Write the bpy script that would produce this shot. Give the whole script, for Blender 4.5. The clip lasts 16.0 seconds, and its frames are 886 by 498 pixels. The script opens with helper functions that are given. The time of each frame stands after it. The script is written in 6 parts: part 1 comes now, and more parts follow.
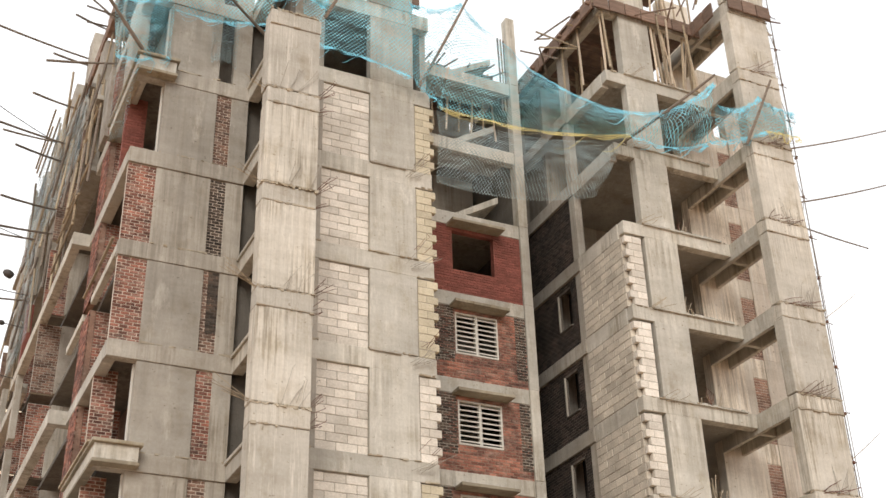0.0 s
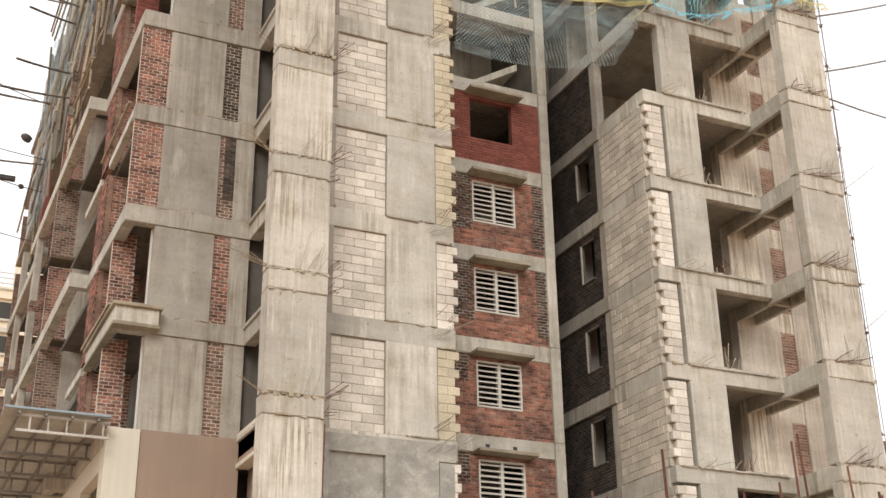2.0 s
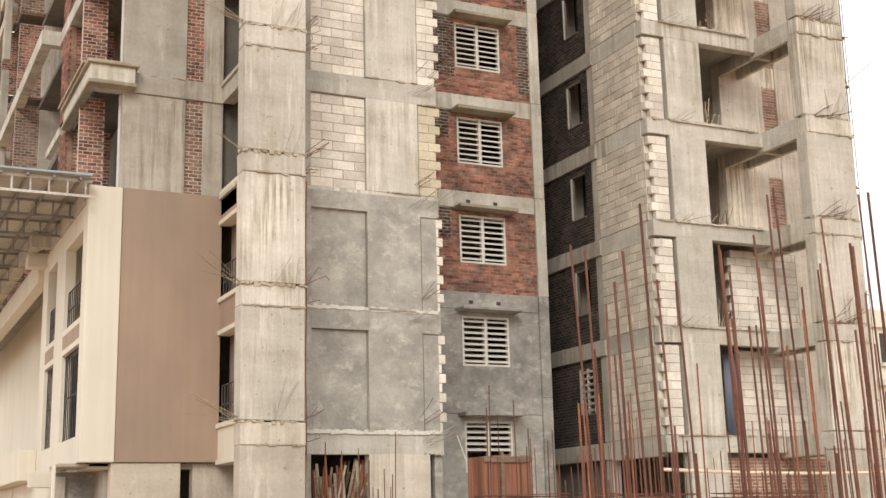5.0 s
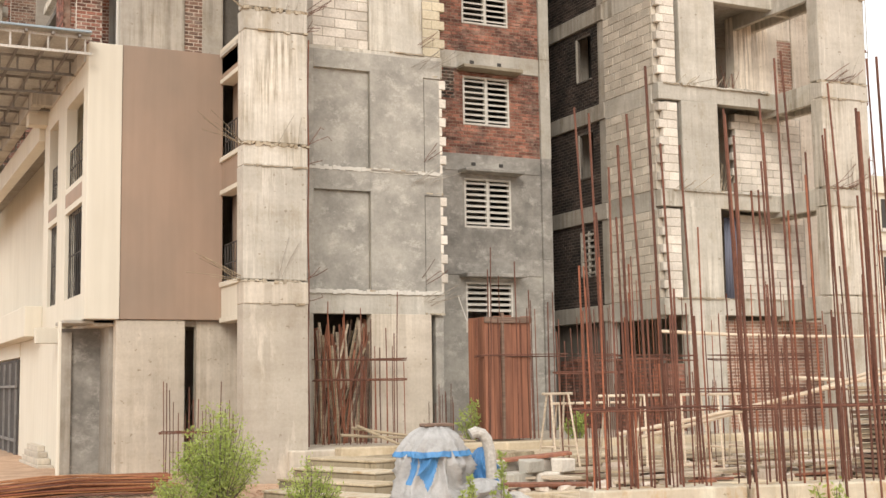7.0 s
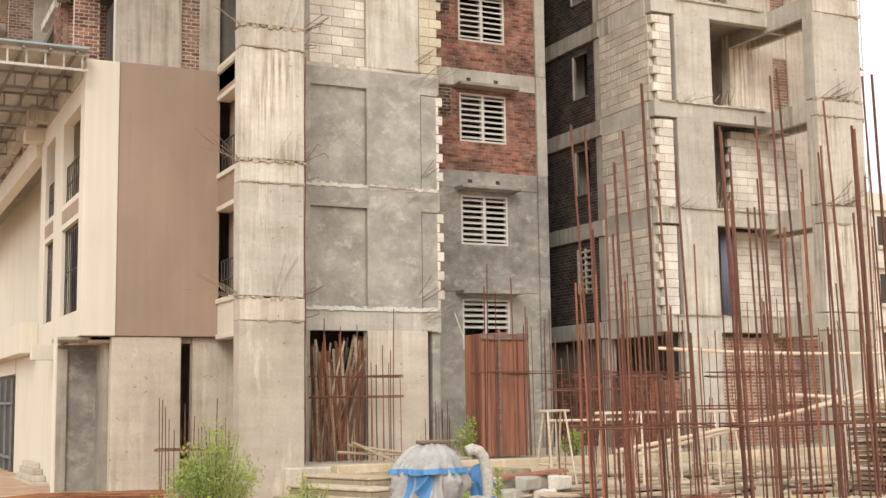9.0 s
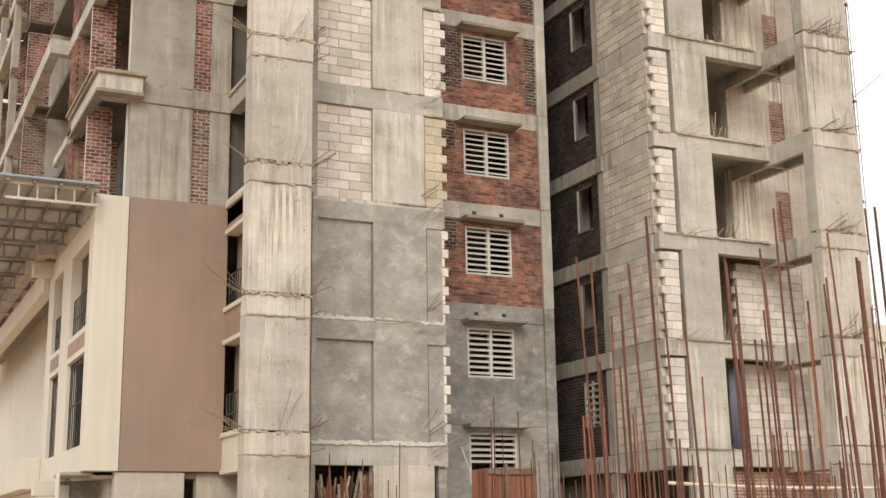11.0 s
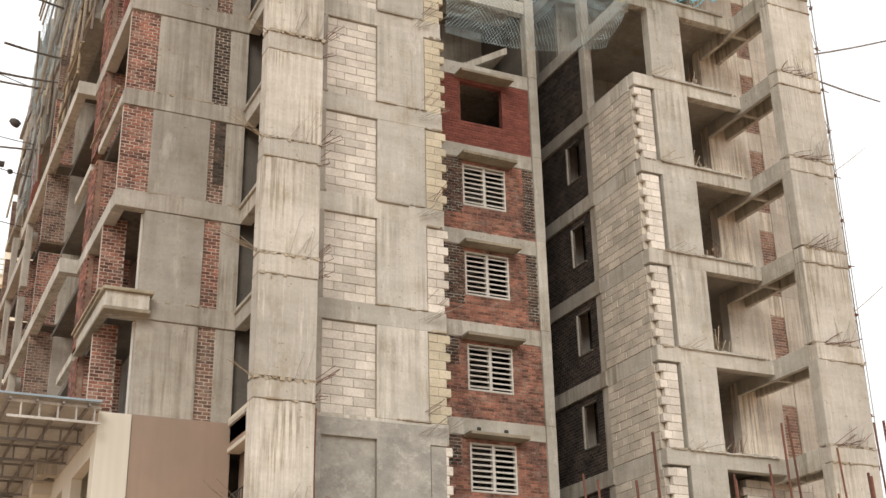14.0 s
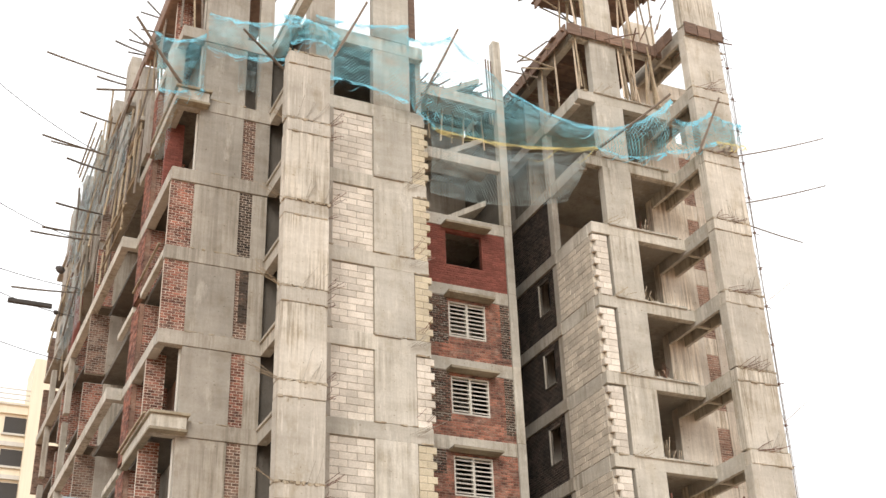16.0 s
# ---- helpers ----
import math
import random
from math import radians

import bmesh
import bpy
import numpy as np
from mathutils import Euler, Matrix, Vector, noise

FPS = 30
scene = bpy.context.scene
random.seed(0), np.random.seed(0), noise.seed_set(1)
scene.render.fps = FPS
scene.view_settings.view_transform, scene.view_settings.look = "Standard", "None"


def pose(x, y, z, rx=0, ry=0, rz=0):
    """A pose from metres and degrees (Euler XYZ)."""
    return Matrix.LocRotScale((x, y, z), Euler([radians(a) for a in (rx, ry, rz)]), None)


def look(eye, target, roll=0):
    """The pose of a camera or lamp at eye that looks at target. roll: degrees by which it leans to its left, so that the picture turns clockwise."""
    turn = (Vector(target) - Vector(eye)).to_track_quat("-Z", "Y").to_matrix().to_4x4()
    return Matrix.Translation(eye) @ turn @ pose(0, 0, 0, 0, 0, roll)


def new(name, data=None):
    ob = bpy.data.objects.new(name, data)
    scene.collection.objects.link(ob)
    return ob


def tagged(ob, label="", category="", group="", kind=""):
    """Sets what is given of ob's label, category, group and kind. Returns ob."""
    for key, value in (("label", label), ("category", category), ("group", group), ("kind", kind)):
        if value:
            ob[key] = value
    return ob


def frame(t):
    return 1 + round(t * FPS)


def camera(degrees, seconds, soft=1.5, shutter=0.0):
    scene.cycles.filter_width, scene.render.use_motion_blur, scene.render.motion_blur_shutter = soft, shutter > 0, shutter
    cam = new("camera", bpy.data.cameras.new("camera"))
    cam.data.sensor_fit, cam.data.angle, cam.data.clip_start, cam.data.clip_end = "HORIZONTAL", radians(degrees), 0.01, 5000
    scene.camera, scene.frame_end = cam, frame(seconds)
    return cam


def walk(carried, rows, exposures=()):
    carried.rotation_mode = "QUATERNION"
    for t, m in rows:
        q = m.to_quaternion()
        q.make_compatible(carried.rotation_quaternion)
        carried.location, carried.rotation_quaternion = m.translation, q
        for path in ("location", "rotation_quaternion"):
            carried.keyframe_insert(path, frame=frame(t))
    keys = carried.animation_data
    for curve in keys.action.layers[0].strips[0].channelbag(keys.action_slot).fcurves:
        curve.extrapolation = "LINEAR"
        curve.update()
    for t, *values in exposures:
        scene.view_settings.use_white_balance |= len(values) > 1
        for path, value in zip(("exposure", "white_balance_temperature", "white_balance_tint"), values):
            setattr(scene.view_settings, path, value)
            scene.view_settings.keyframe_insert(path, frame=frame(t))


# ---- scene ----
EYE = 1.9
cam = camera(39.0, 16.0, soft=1.5)
# seconds, x, y, z beside the first eye, yaw, pitch, lean to the right
ROWS = [
    (0.0, 0, 0, 0, -26.11, 29.67, 1.77),
    (0.5, 0, 0, 0, -25.98, 28.72, 1.43),
    (1.0, 0, 0, 0, -25.93, 27.12, 1.46),
    (1.5, 0, 0, 0, -25.79, 25.27, 1.32),
    (2.0, 0, 0, 0, -25.08, 23.64, 0.81),
    (2.5, 0, 0, 0, -25.08, 21.82, 0.77),
    (3.0, 0, 0, 0, -25.70, 20.10, 1.05),
    (3.5, 0, 0, 0, -25.83, 18.34, 1.28),
    (4.0, 0, 0, 0, -25.79, 16.63, 1.35),
    (4.5, 0, 0, 0, -25.79, 14.59, 1.60),
    (5.0, 0, 0, 0, -25.80, 12.52, 1.37),
    (5.2, 0, 0, 0, -25.80, 11.72, 1.30),
    (7.3, 0, 0, 0, -25.64, 5.17, 0.79),
    (7.5, 0, 0, 0, -25.69, 4.67, 0.79),
    (8.0, 0, 0, 0, -25.76, 5.01, 0.79),
    (8.2, 0, 0, 0, -25.77, 5.32, 0.79),
    (10.3, 0, 0, 0, -25.64, 10.80, 0.80),
    (10.5, 0, 0, 0, -25.62, 11.50, 0.81),
    (11.0, 0, 0, 0, -25.54, 13.04, 0.89),
    (11.5, 0, 0, 0, -25.37, 14.34, 0.92),
    (12.0, 0, 0, 0, -25.13, 15.93, 0.85),
    (12.5, 0, 0, 0, -25.10, 17.40, 0.85),
    (13.0, 0, 0, 0, -25.25, 18.70, 0.75),
    (13.5, 0, 0, 0, -25.42, 20.40, 1.01),
    (14.0, 0, 0, 0, -25.53, 22.89, 1.19),
    (14.5, 0, 0, 0, -25.70, 25.49, 1.39),
    (15.0, 0, 0, 0, -25.95, 27.45, 2.07),
    (15.3, -0.08, 0.0, 0.0, -26.42, 28.00, 2.5),
    (15.5, -0.90, -1.78, -0.71, -26.46, 27.88, 2.37),
    (15.7, -1.47, -3.32, -1.36, -26.22, 28.12, 2.05),
    (16.0, -2.13, -5.90, -2.65, -25.43, 28.61, 2.07),
]
EXPOSURES = [(0.0, 0.34, 6480, 10), (1.5, 0.31, 6480, 10), (3.5, 0.43, 6560, 10), (5.0, 0.50, 6590, 10), (7.5, 0.60, 6700, 11), (8.2, 0.58, 6700, 11), (10.5, 0.37, 6610, 10), (12.5, 0.25, 6580, 10), (14.0, 0.24, 6510, 10), (15.0, 0.33, 6480, 10), (15.5, 0.38, 6480, 10), (16.0, 0.50, 6480, 10)]
walk(cam, [(t, pose(x, y, EYE + z, 90 + pitch, 0, yaw) @ pose(0, 0, 0, 0, 0, -lean)) for t, x, y, z, yaw, pitch, lean in ROWS], EXPOSURES)

# ---- light: a bright overcast sky with a broad, weak sun behind the camera ----
world = bpy.data.worlds.new("overcast")
scene.world = world
world.use_nodes = True
wn = world.node_tree.nodes
wl = world.node_tree.links
wn.clear()
sky = wn.new("ShaderNodeTexSky")
sky.sky_type = "NISHITA"
sky.sun_disc = False
sky.sun_elevation, sky.sun_rotation = radians(50), radians(215)
sky.dust_density = 4.0
dim = wn.new("ShaderNodeMix")
dim.data_type = "RGBA"
dim.inputs[0].default_value = 0.94
grey = wn.new("ShaderNodeTexCoord")
cloud = wn.new("ShaderNodeTexNoise")
cloud.inputs["Scale"].default_value = 1.6
cloud.inputs["Detail"].default_value = 4
ramp = wn.new("ShaderNodeValToRGB")
ramp.color_ramp.elements[0].position, ramp.color_ramp.elements[0].color = 0.3, (8.6, 8.7, 9.0, 1)
ramp.color_ramp.elements[1].position, ramp.color_ramp.elements[1].color = 0.7, (11.4, 11.3, 11.2, 1)
bg = wn.new("ShaderNodeBackground")
bg.inputs["Strength"].default_value = 0.1
wo = wn.new("ShaderNodeOutputWorld")
wl.new(grey.outputs["Generated"], cloud.inputs["Vector"])
wl.new(cloud.outputs["Fac"], ramp.inputs["Fac"])
wl.new(sky.outputs["Color"], dim.inputs[6])
wl.new(ramp.outputs["Color"], dim.inputs[7])
wl.new(dim.outputs[2], bg.inputs["Color"])
wl.new(bg.outputs["Background"], wo.inputs["Surface"])
sun = new("sun", bpy.data.lights.new("sun", "SUN"))
sun.data.energy, sun.data.angle, sun.data.color = 1.2, radians(25), (1.0, 0.96, 0.9)
sun.matrix_world = look((-22, -30, 46), (12, 28, 10))

# ---- materials ----
def material(name, base, rough=0.85, metal=0.0):
    m = bpy.data.materials.new(name)
    m.use_nodes = True
    b = m.node_tree.nodes["Principled BSDF"]
    b.inputs["Base Color"].default_value = (*base, 1)
    b.inputs["Roughness"].default_value = rough
    b.inputs["Metallic"].default_value = metal
    return m, m.node_tree.nodes, m.node_tree.links, b


def coords(n, l, scale):
    g = n.new("ShaderNodeNewGeometry")
    mp = n.new("ShaderNodeMapping")
    mp.inputs["Scale"].default_value = scale
    l.new(g.outputs["Position"], mp.inputs["Vector"])
    return mp.outputs["Vector"]


def noise_at(n, l, scale, size, detail=5, rough=0.55):
    t = n.new("ShaderNodeTexNoise")
    t.inputs["Scale"].default_value = size
    t.inputs["Detail"].default_value = detail
    t.inputs["Roughness"].default_value = rough
    l.new(coords(n, l, scale), t.inputs["Vector"])
    return t.outputs["Fac"]


def ramped(n, l, fac, a, b, ca, cb):
    r = n.new("ShaderNodeValToRGB")
    r.color_ramp.elements[0].position, r.color_ramp.elements[0].color = a, (*ca, 1)
    r.color_ramp.elements[1].position, r.color_ramp.elements[1].color = b, (*cb, 1)
    l.new(fac, r.inputs["Fac"])
    return r.outputs["Color"]


def mixed(n, l, fac, a, b, mode="MIX"):
    m = n.new("ShaderNodeMix")
    m.data_type, m.blend_type = "RGBA", mode
    for socket, value in ((m.inputs[0], fac), (m.inputs[6], a), (m.inputs[7], b)):
        if isinstance(value, (int, float)):
            socket.default_value = value
        elif isinstance(value, tuple):
            socket.default_value = (*value, 1)
        else:
            l.new(value, socket)
    return m.outputs[2]


def relief(n, l, b, fac, strength, distance=0.02):
    u = n.new("ShaderNodeBump")
    u.inputs["Strength"].default_value, u.inputs["Distance"].default_value = strength, distance
    l.new(fac, u.inputs["Height"])
    l.new(u.outputs["Normal"], b.inputs["Normal"])


def shades(n, l, amount):
    """Light and dark from piece to piece."""
    o = n.new("ShaderNodeObjectInfo")
    return ramped(n, l, o.outputs["Random"], 0, 1, (1 - amount,) * 3, (1 + amount * 0.4,) * 3)


def island(n, l, amount):
    o = n.new("ShaderNodeNewGeometry")
    return ramped(n, l, o.outputs["Random Per Island"], 0, 1, (1 - amount,) * 3, (1 + amount * 0.6,) * 3)


def concrete(name, light, dark, streak=0.5, patch=0.6, rust=0.0, fine=1.0):
    """Raw cast concrete: cloudy tone, pour bands, rain streaks that run down in places, lime, pores."""
    m, n, l, b = material(name, light)
    cloudy = noise_at(n, l, (1, 1, 0.8), 0.55, 6)
    c = mixed(n, l, ramped(n, l, cloudy, 0.34, 0.68, (0, 0, 0), (1, 1, 1)), dark, light)
    c = mixed(n, l, 1.0, c, shades(n, l, 0.17), "MULTIPLY")
    pour = noise_at(n, l, (0.35, 0.35, 2.2), 1.1, 5, 0.6)
    c = mixed(n, l, 0.6, c, ramped(n, l, pour, 0.36, 0.64, (0.84, 0.82, 0.78), (1.06, 1.06, 1.05)), "MULTIPLY")
    lines = noise_at(n, l, (4.2 * fine, 4.2 * fine, 0.16 * fine), 1.4, 6, 0.68)
    where = noise_at(n, l, (1, 1, 0.55), 0.75, 4)
    gate = ramped(n, l, where, 0.44, 0.62, (streak * 0.3,) * 3, (min(1.0, streak * 2.0),) * 3)
    # some pours took the marks of the form boards far more than others
    pours = n.new("ShaderNodeObjectInfo")
    gate = mixed(n, l, 1.0, gate, ramped(n, l, pours.outputs["Random"], 0.2, 0.8, (0.3,) * 3, (1.0,) * 3), "MULTIPLY")
    c = mixed(n, l, gate, c, ramped(n, l, lines, 0.41, 0.57, (0.55, 0.515, 0.46), (1.13, 1.12, 1.1)), "MULTIPLY")
    pits = noise_at(n, l, (1, 1, 1.3), 7.5, 3, 0.5)
    c = mixed(n, l, 0.7, c, ramped(n, l, pits, 0.69, 0.73, (1, 1, 1), (0.5, 0.45, 0.38)), "MULTIPLY")
    drip = noise_at(n, l, (2.2, 2.2, 0.12), 1.0, 5, 0.6)
    c = mixed(n, l, streak, c, ramped(n, l, drip, 0.58, 0.72, (1, 1, 1), (0.74, 0.7, 0.63)), "MULTIPLY")
    stain = noise_at(n, l, (1, 1, 0.7), 1.5, 7, 0.65)
    c = mixed(n, l, patch, c, ramped(n, l, stain, 0.52, 0.7, (1, 1, 1), (0.7, 0.64, 0.53)), "MULTIPLY")
    lime = noise_at(n, l, (1.7 * fine * fine, 1.7 * fine * fine, 0.45), 1.2, 7, 0.72)
    pale = tuple(min(0.8, v * 1.22) for v in light)
    c = mixed(n, l, ramped(n, l, lime, 0.56, 0.7, (0, 0, 0), (0.6, 0.6, 0.6)), c, pale)
    if rust:
        ochre = noise_at(n, l, (1, 1, 0.5), 2.6, 7, 0.7)
        c = mixed(n, l, ramped(n, l, ochre, 0.5, 0.68, (0, 0, 0), (rust,) * 3), c, (0.42, 0.23, 0.075))
    grain = noise_at(n, l, (1, 1, 1), 14, 6)
    c = mixed(n, l, 0.4, c, ramped(n, l, grain, 0.3, 0.75, (0.8, 0.79, 0.77), (1.1, 1.1, 1.1)), "MULTIPLY")
    l.new(c, b.inputs["Base Color"])
    relief(n, l, b, mixed(n, l, 0.4, lines, grain), 0.6, 0.04)
    return m


def masonry(name, light, dark, per_piece, amount=0.25, spots=(0.7, 0.66, 0.6), bloom=None):
    m, n, l, b = material(name, light, 0.9)
    cloudy = noise_at(n, l, (1, 1, 1), 1.3, 7, 0.65)
    c = mixed(n, l, ramped(n, l, cloudy, 0.37, 0.62, (0, 0, 0), (1, 1, 1)), dark, light)
    c = mixed(n, l, 1.0, c, per_piece(n, l, amount), "MULTIPLY")
    grain = noise_at(n, l, (1, 1, 1), 22, 6)
    c = mixed(n, l, 0.7, c, ramped(n, l, grain, 0.35, 0.7, spots, (1.12, 1.1, 1.08)), "MULTIPLY")
    if bloom:
        # lime bloom and mortar smears
        salt = noise_at(n, l, (1, 1, 1.6), 2.4, 7, 0.7)
        c = mixed(n, l, ramped(n, l, salt, 0.5, 0.72, (0, 0, 0), (0.75, 0.75, 0.75)), c, bloom)
    l.new(c, b.inputs["Base Color"])
    relief(n, l, b, grain, 0.5, 0.02)
    return m


def painted(name, base, dirt, amount=0.35, rough=0.7):
    m, n, l, b = material(name, base, rough)
    cloudy = noise_at(n, l, (1, 1, 0.6), 0.6, 6)
    c = mixed(n, l, ramped(n, l, cloudy, 0.4, 0.75, (0, 0, 0), (amount,) * 3), base, dirt)
    run = noise_at(n, l, (4, 4, 0.2), 1.2, 5)
    c = mixed(n, l, 0.4, c, ramped(n, l, run, 0.35, 0.6, (0.88, 0.87, 0.85), (1.03, 1.03, 1.03)), "MULTIPLY")
    fine = noise_at(n, l, (1, 1, 1), 35, 4)
    l.new(c, b.inputs["Base Color"])
    relief(n, l, b, fine, 0.25, 0.008)
    return m


def fibre(name, light, dark, per_piece, scale=(3, 3, 30)):
    """Timber and bamboo: grain along the piece, tone from piece to piece."""
    m, n, l, b = material(name, light, 0.85)
    t = n.new("ShaderNodeTexNoise")
    t.inputs["Scale"].default_value, t.inputs["Detail"].default_value = 1.0, 6
    tc = n.new("ShaderNodeTexCoord")
    mp = n.new("ShaderNodeMapping")
    mp.inputs["Scale"].default_value = scale
    l.new(tc.outputs["Object"], mp.inputs["Vector"])
    l.new(mp.outputs["Vector"], t.inputs["Vector"])
    c = mixed(n, l, ramped(n, l, t.outputs["Fac"], 0.35, 0.65, (0, 0, 0), (1, 1, 1)), dark, light)
    c = mixed(n, l, 1.0, c, per_piece(n, l, 0.35), "MULTIPLY")
    l.new(c, b.inputs["Base Color"])
    relief(n, l, b, t.outputs["Fac"], 0.4, 0.01)
    return m


CONC = concrete("cast_concrete", (0.612, 0.578, 0.508), (0.458, 0.43, 0.372), 0.46)
CONC_FIN = concrete("streaked_concrete", (0.63, 0.585, 0.51), (0.475, 0.44, 0.378), 0.56, 0.7, 0.0, 2.2)
CONC_GREY = concrete("grey_concrete", (0.47, 0.43, 0.37), (0.34, 0.31, 0.265), 0.4)
CONC_PLAIN = concrete("smooth_concrete", (0.60, 0.535, 0.445), (0.49, 0.435, 0.362), 0.25, 0.35)
CONC_OLD = concrete("weathered_cement", (0.66, 0.555, 0.40), (0.48, 0.395, 0.28), 0.35, 0.8)
CONC_NEW = concrete("rust_stained_concrete", (0.72, 0.65, 0.52), (0.60, 0.52, 0.39), 0.3, 0.6, 0.75)
CONC_JOINT = concrete("ragged_joint_mortar", (0.50, 0.44, 0.345), (0.36, 0.31, 0.235), 0.3, 0.8, 0.25)
# rear wall concrete, brightened by colour for the sky light from its open side
CONC_REAR_LIT = concrete("rear_lit_concrete", (0.81, 0.735, 0.63), (0.65, 0.58, 0.485), 0.6, 0.4, 0.0, 2.0)
CONC_HOOD = concrete("mossy_concrete", (0.46, 0.40, 0.30), (0.25, 0.215, 0.155), 0.4, 0.9)
# concrete darkened by colour where little light should reach
CONC_SHADE = concrete("shade_dark_concrete", (0.19, 0.17, 0.145), (0.12, 0.108, 0.09), 0.4)
CONC_STEP = concrete("stained_shaded_riser", (0.43, 0.36, 0.25), (0.29, 0.24, 0.165), 0.5, 0.8)


def trowelled(name, light, dark, smear):
    """Cement plaster: blotchy, with pale smears left by the float."""
    m, n, l, b = material(name, light, 0.9)
    cloudy = noise_at(n, l, (1, 1, 1.1), 1.15, 8, 0.68)
    c = mixed(n, l, ramped(n, l, cloudy, 0.36, 0.66, (0, 0, 0), (1, 1, 1)), dark, light)
    sweep = noise_at(n, l, (1.2, 1.2, 1.7), 1.6, 8, 0.78)
    c = mixed(n, l, ramped(n, l, sweep, 0.52, 0.66, (0, 0, 0), (0.75, 0.75, 0.75)), c, smear)
    grain = noise_at(n, l, (1, 1, 1), 16, 6)
    c = mixed(n, l, 0.5, c, ramped(n, l, grain, 0.3, 0.75, (0.82, 0.82, 0.81), (1.08, 1.08, 1.08)), "MULTIPLY")
    l.new(c, b.inputs["Base Color"])
    relief(n, l, b, mixed(n, l, 0.5, sweep, grain), 0.4, 0.02)
    return m


PLASTER = trowelled("cement_plaster", (0.43, 0.405, 0.352), (0.255, 0.24, 0.21), (0.56, 0.525, 0.46))
PLASTER_DARK = trowelled("damp_cement_plaster", (0.36, 0.338, 0.298), (0.18, 0.168, 0.148), (0.48, 0.45, 0.40))
MORTAR = masonry("mortar", (0.46, 0.42, 0.36), (0.36, 0.325, 0.275), island, 0.0)
MORTAR_DARK = masonry("dark_mortar", (0.16, 0.135, 0.11), (0.08, 0.07, 0.06), island, 0.0)
MORTAR_PALE = masonry("pale_mortar", (0.72, 0.63, 0.54), (0.54, 0.46, 0.385), island, 0.0)
BLOCK = masonry("aerated_block", (0.76, 0.705, 0.625), (0.59, 0.54, 0.465), shades, 0.2, (0.86, 0.84, 0.8))
# flank blocks take a darker tone than the front ones
BLOCK_FLANK = masonry("flank_block", (0.66, 0.60, 0.505), (0.50, 0.45, 0.375), shades, 0.2, (0.84, 0.82, 0.77))
BLOCK_YELLOW = masonry("weathered_block", (0.60, 0.535, 0.40), (0.50, 0.44, 0.325), shades, 0.16, (0.86, 0.84, 0.78))
MORTAR_BROWN = masonry("brown_mortar", (0.36, 0.255, 0.19), (0.19, 0.14, 0.11), island, 0.0)
BRICK = masonry("red_brick", (0.40, 0.165, 0.112), (0.15, 0.07, 0.053), island, 0.55, (0.66, 0.62, 0.56), (0.47, 0.33, 0.26))
# well brick and mortar: the well's shade is put into these near-black colours
BRICK_WELL = masonry("well_shade_brick", (0.075, 0.053, 0.042), (0.034, 0.027, 0.022), island, 0.6)
MORTAR_WELL = masonry("well_shade_mortar", (0.20, 0.17, 0.14), (0.10, 0.088, 0.075), island, 0.0)
BRICK_DARK = masonry("overburnt_brick", (0.135, 0.098, 0.072), (0.06, 0.048, 0.038), island, 0.6)
BRICK_OLD = masonry("weathered_brick", (0.27, 0.16, 0.115), (0.16, 0.10, 0.075), island, 0.5, (0.7, 0.66, 0.6), (0.42, 0.33, 0.26))
BRICK_PALE = masonry("dusty_brick", (0.44, 0.27, 0.20), (0.33, 0.195, 0.145), island, 0.4, (0.7, 0.66, 0.6), (0.58, 0.46, 0.37))
BRICK_DEEP = masonry("maroon_brick", (0.29, 0.10, 0.075), (0.21, 0.07, 0.052), island, 0.25)
BROWN = painted("brown_paint", (0.365, 0.258, 0.188), (0.275, 0.21, 0.158), 0.95)
CREAM = painted("cream_paint", (0.69, 0.64, 0.53), (0.55, 0.50, 0.40))
YELLOW = painted("pale_yellow_paint", (0.80, 0.695, 0.53), (0.7, 0.605, 0.46))
WHITE = painted("white_cement", (0.60, 0.57, 0.505), (0.49, 0.455, 0.395), 0.7)
# near-black paint for the unlit insides of rooms, wall holes and far windows
DARK = painted("painted_interior_dark", (0.05, 0.045, 0.04), (0.03, 0.028, 0.025))
WOOD = fibre("shutter_board", (0.27, 0.175, 0.125), (0.16, 0.105, 0.075), shades)
WOOD_RED = fibre("red_shutter_board", (0.37, 0.155, 0.088), (0.235, 0.098, 0.06), shades, (9, 9, 0.8))
BAMBOO = fibre("bamboo", (0.44, 0.35, 0.23), (0.28, 0.22, 0.15), shades)
BAMBOO_DARK = fibre("weathered_pole", (0.27, 0.22, 0.175), (0.16, 0.13, 0.10), shades)
STICK = fibre("pale_timber", (0.70, 0.58, 0.44), (0.52, 0.41, 0.29), shades)
RUST = masonry("rusty_steel", (0.21, 0.09, 0.058), (0.125, 0.054, 0.037), shades, 0.35)
RUST_ORANGE = masonry("fresh_orange_rust", (0.47, 0.215, 0.095), (0.32, 0.135, 0.06), shades, 0.3)
RUST_BRIGHT = masonry("orange_rust", (0.36, 0.13, 0.07), (0.22, 0.085, 0.05), shades, 0.3)
IRON = masonry("dull_iron", (0.10, 0.09, 0.085), (0.06, 0.055, 0.05), shades, 0.2)
GREY_STEEL = masonry("galvanised_steel", (0.30, 0.29, 0.275), (0.21, 0.20, 0.19), shades, 0.2)
PALE_METAL = masonry("pale_metal", (0.62, 0.60, 0.56), (0.5, 0.48, 0.44), shades, 0.1)
SHEET = masonry("roof_sheet", (0.60, 0.61, 0.58), (0.48, 0.485, 0.46), shades, 0.1)
BLUE_EDGE = painted("blue_sheet_edge", (0.31, 0.38, 0.42), (0.24, 0.29, 0.33))
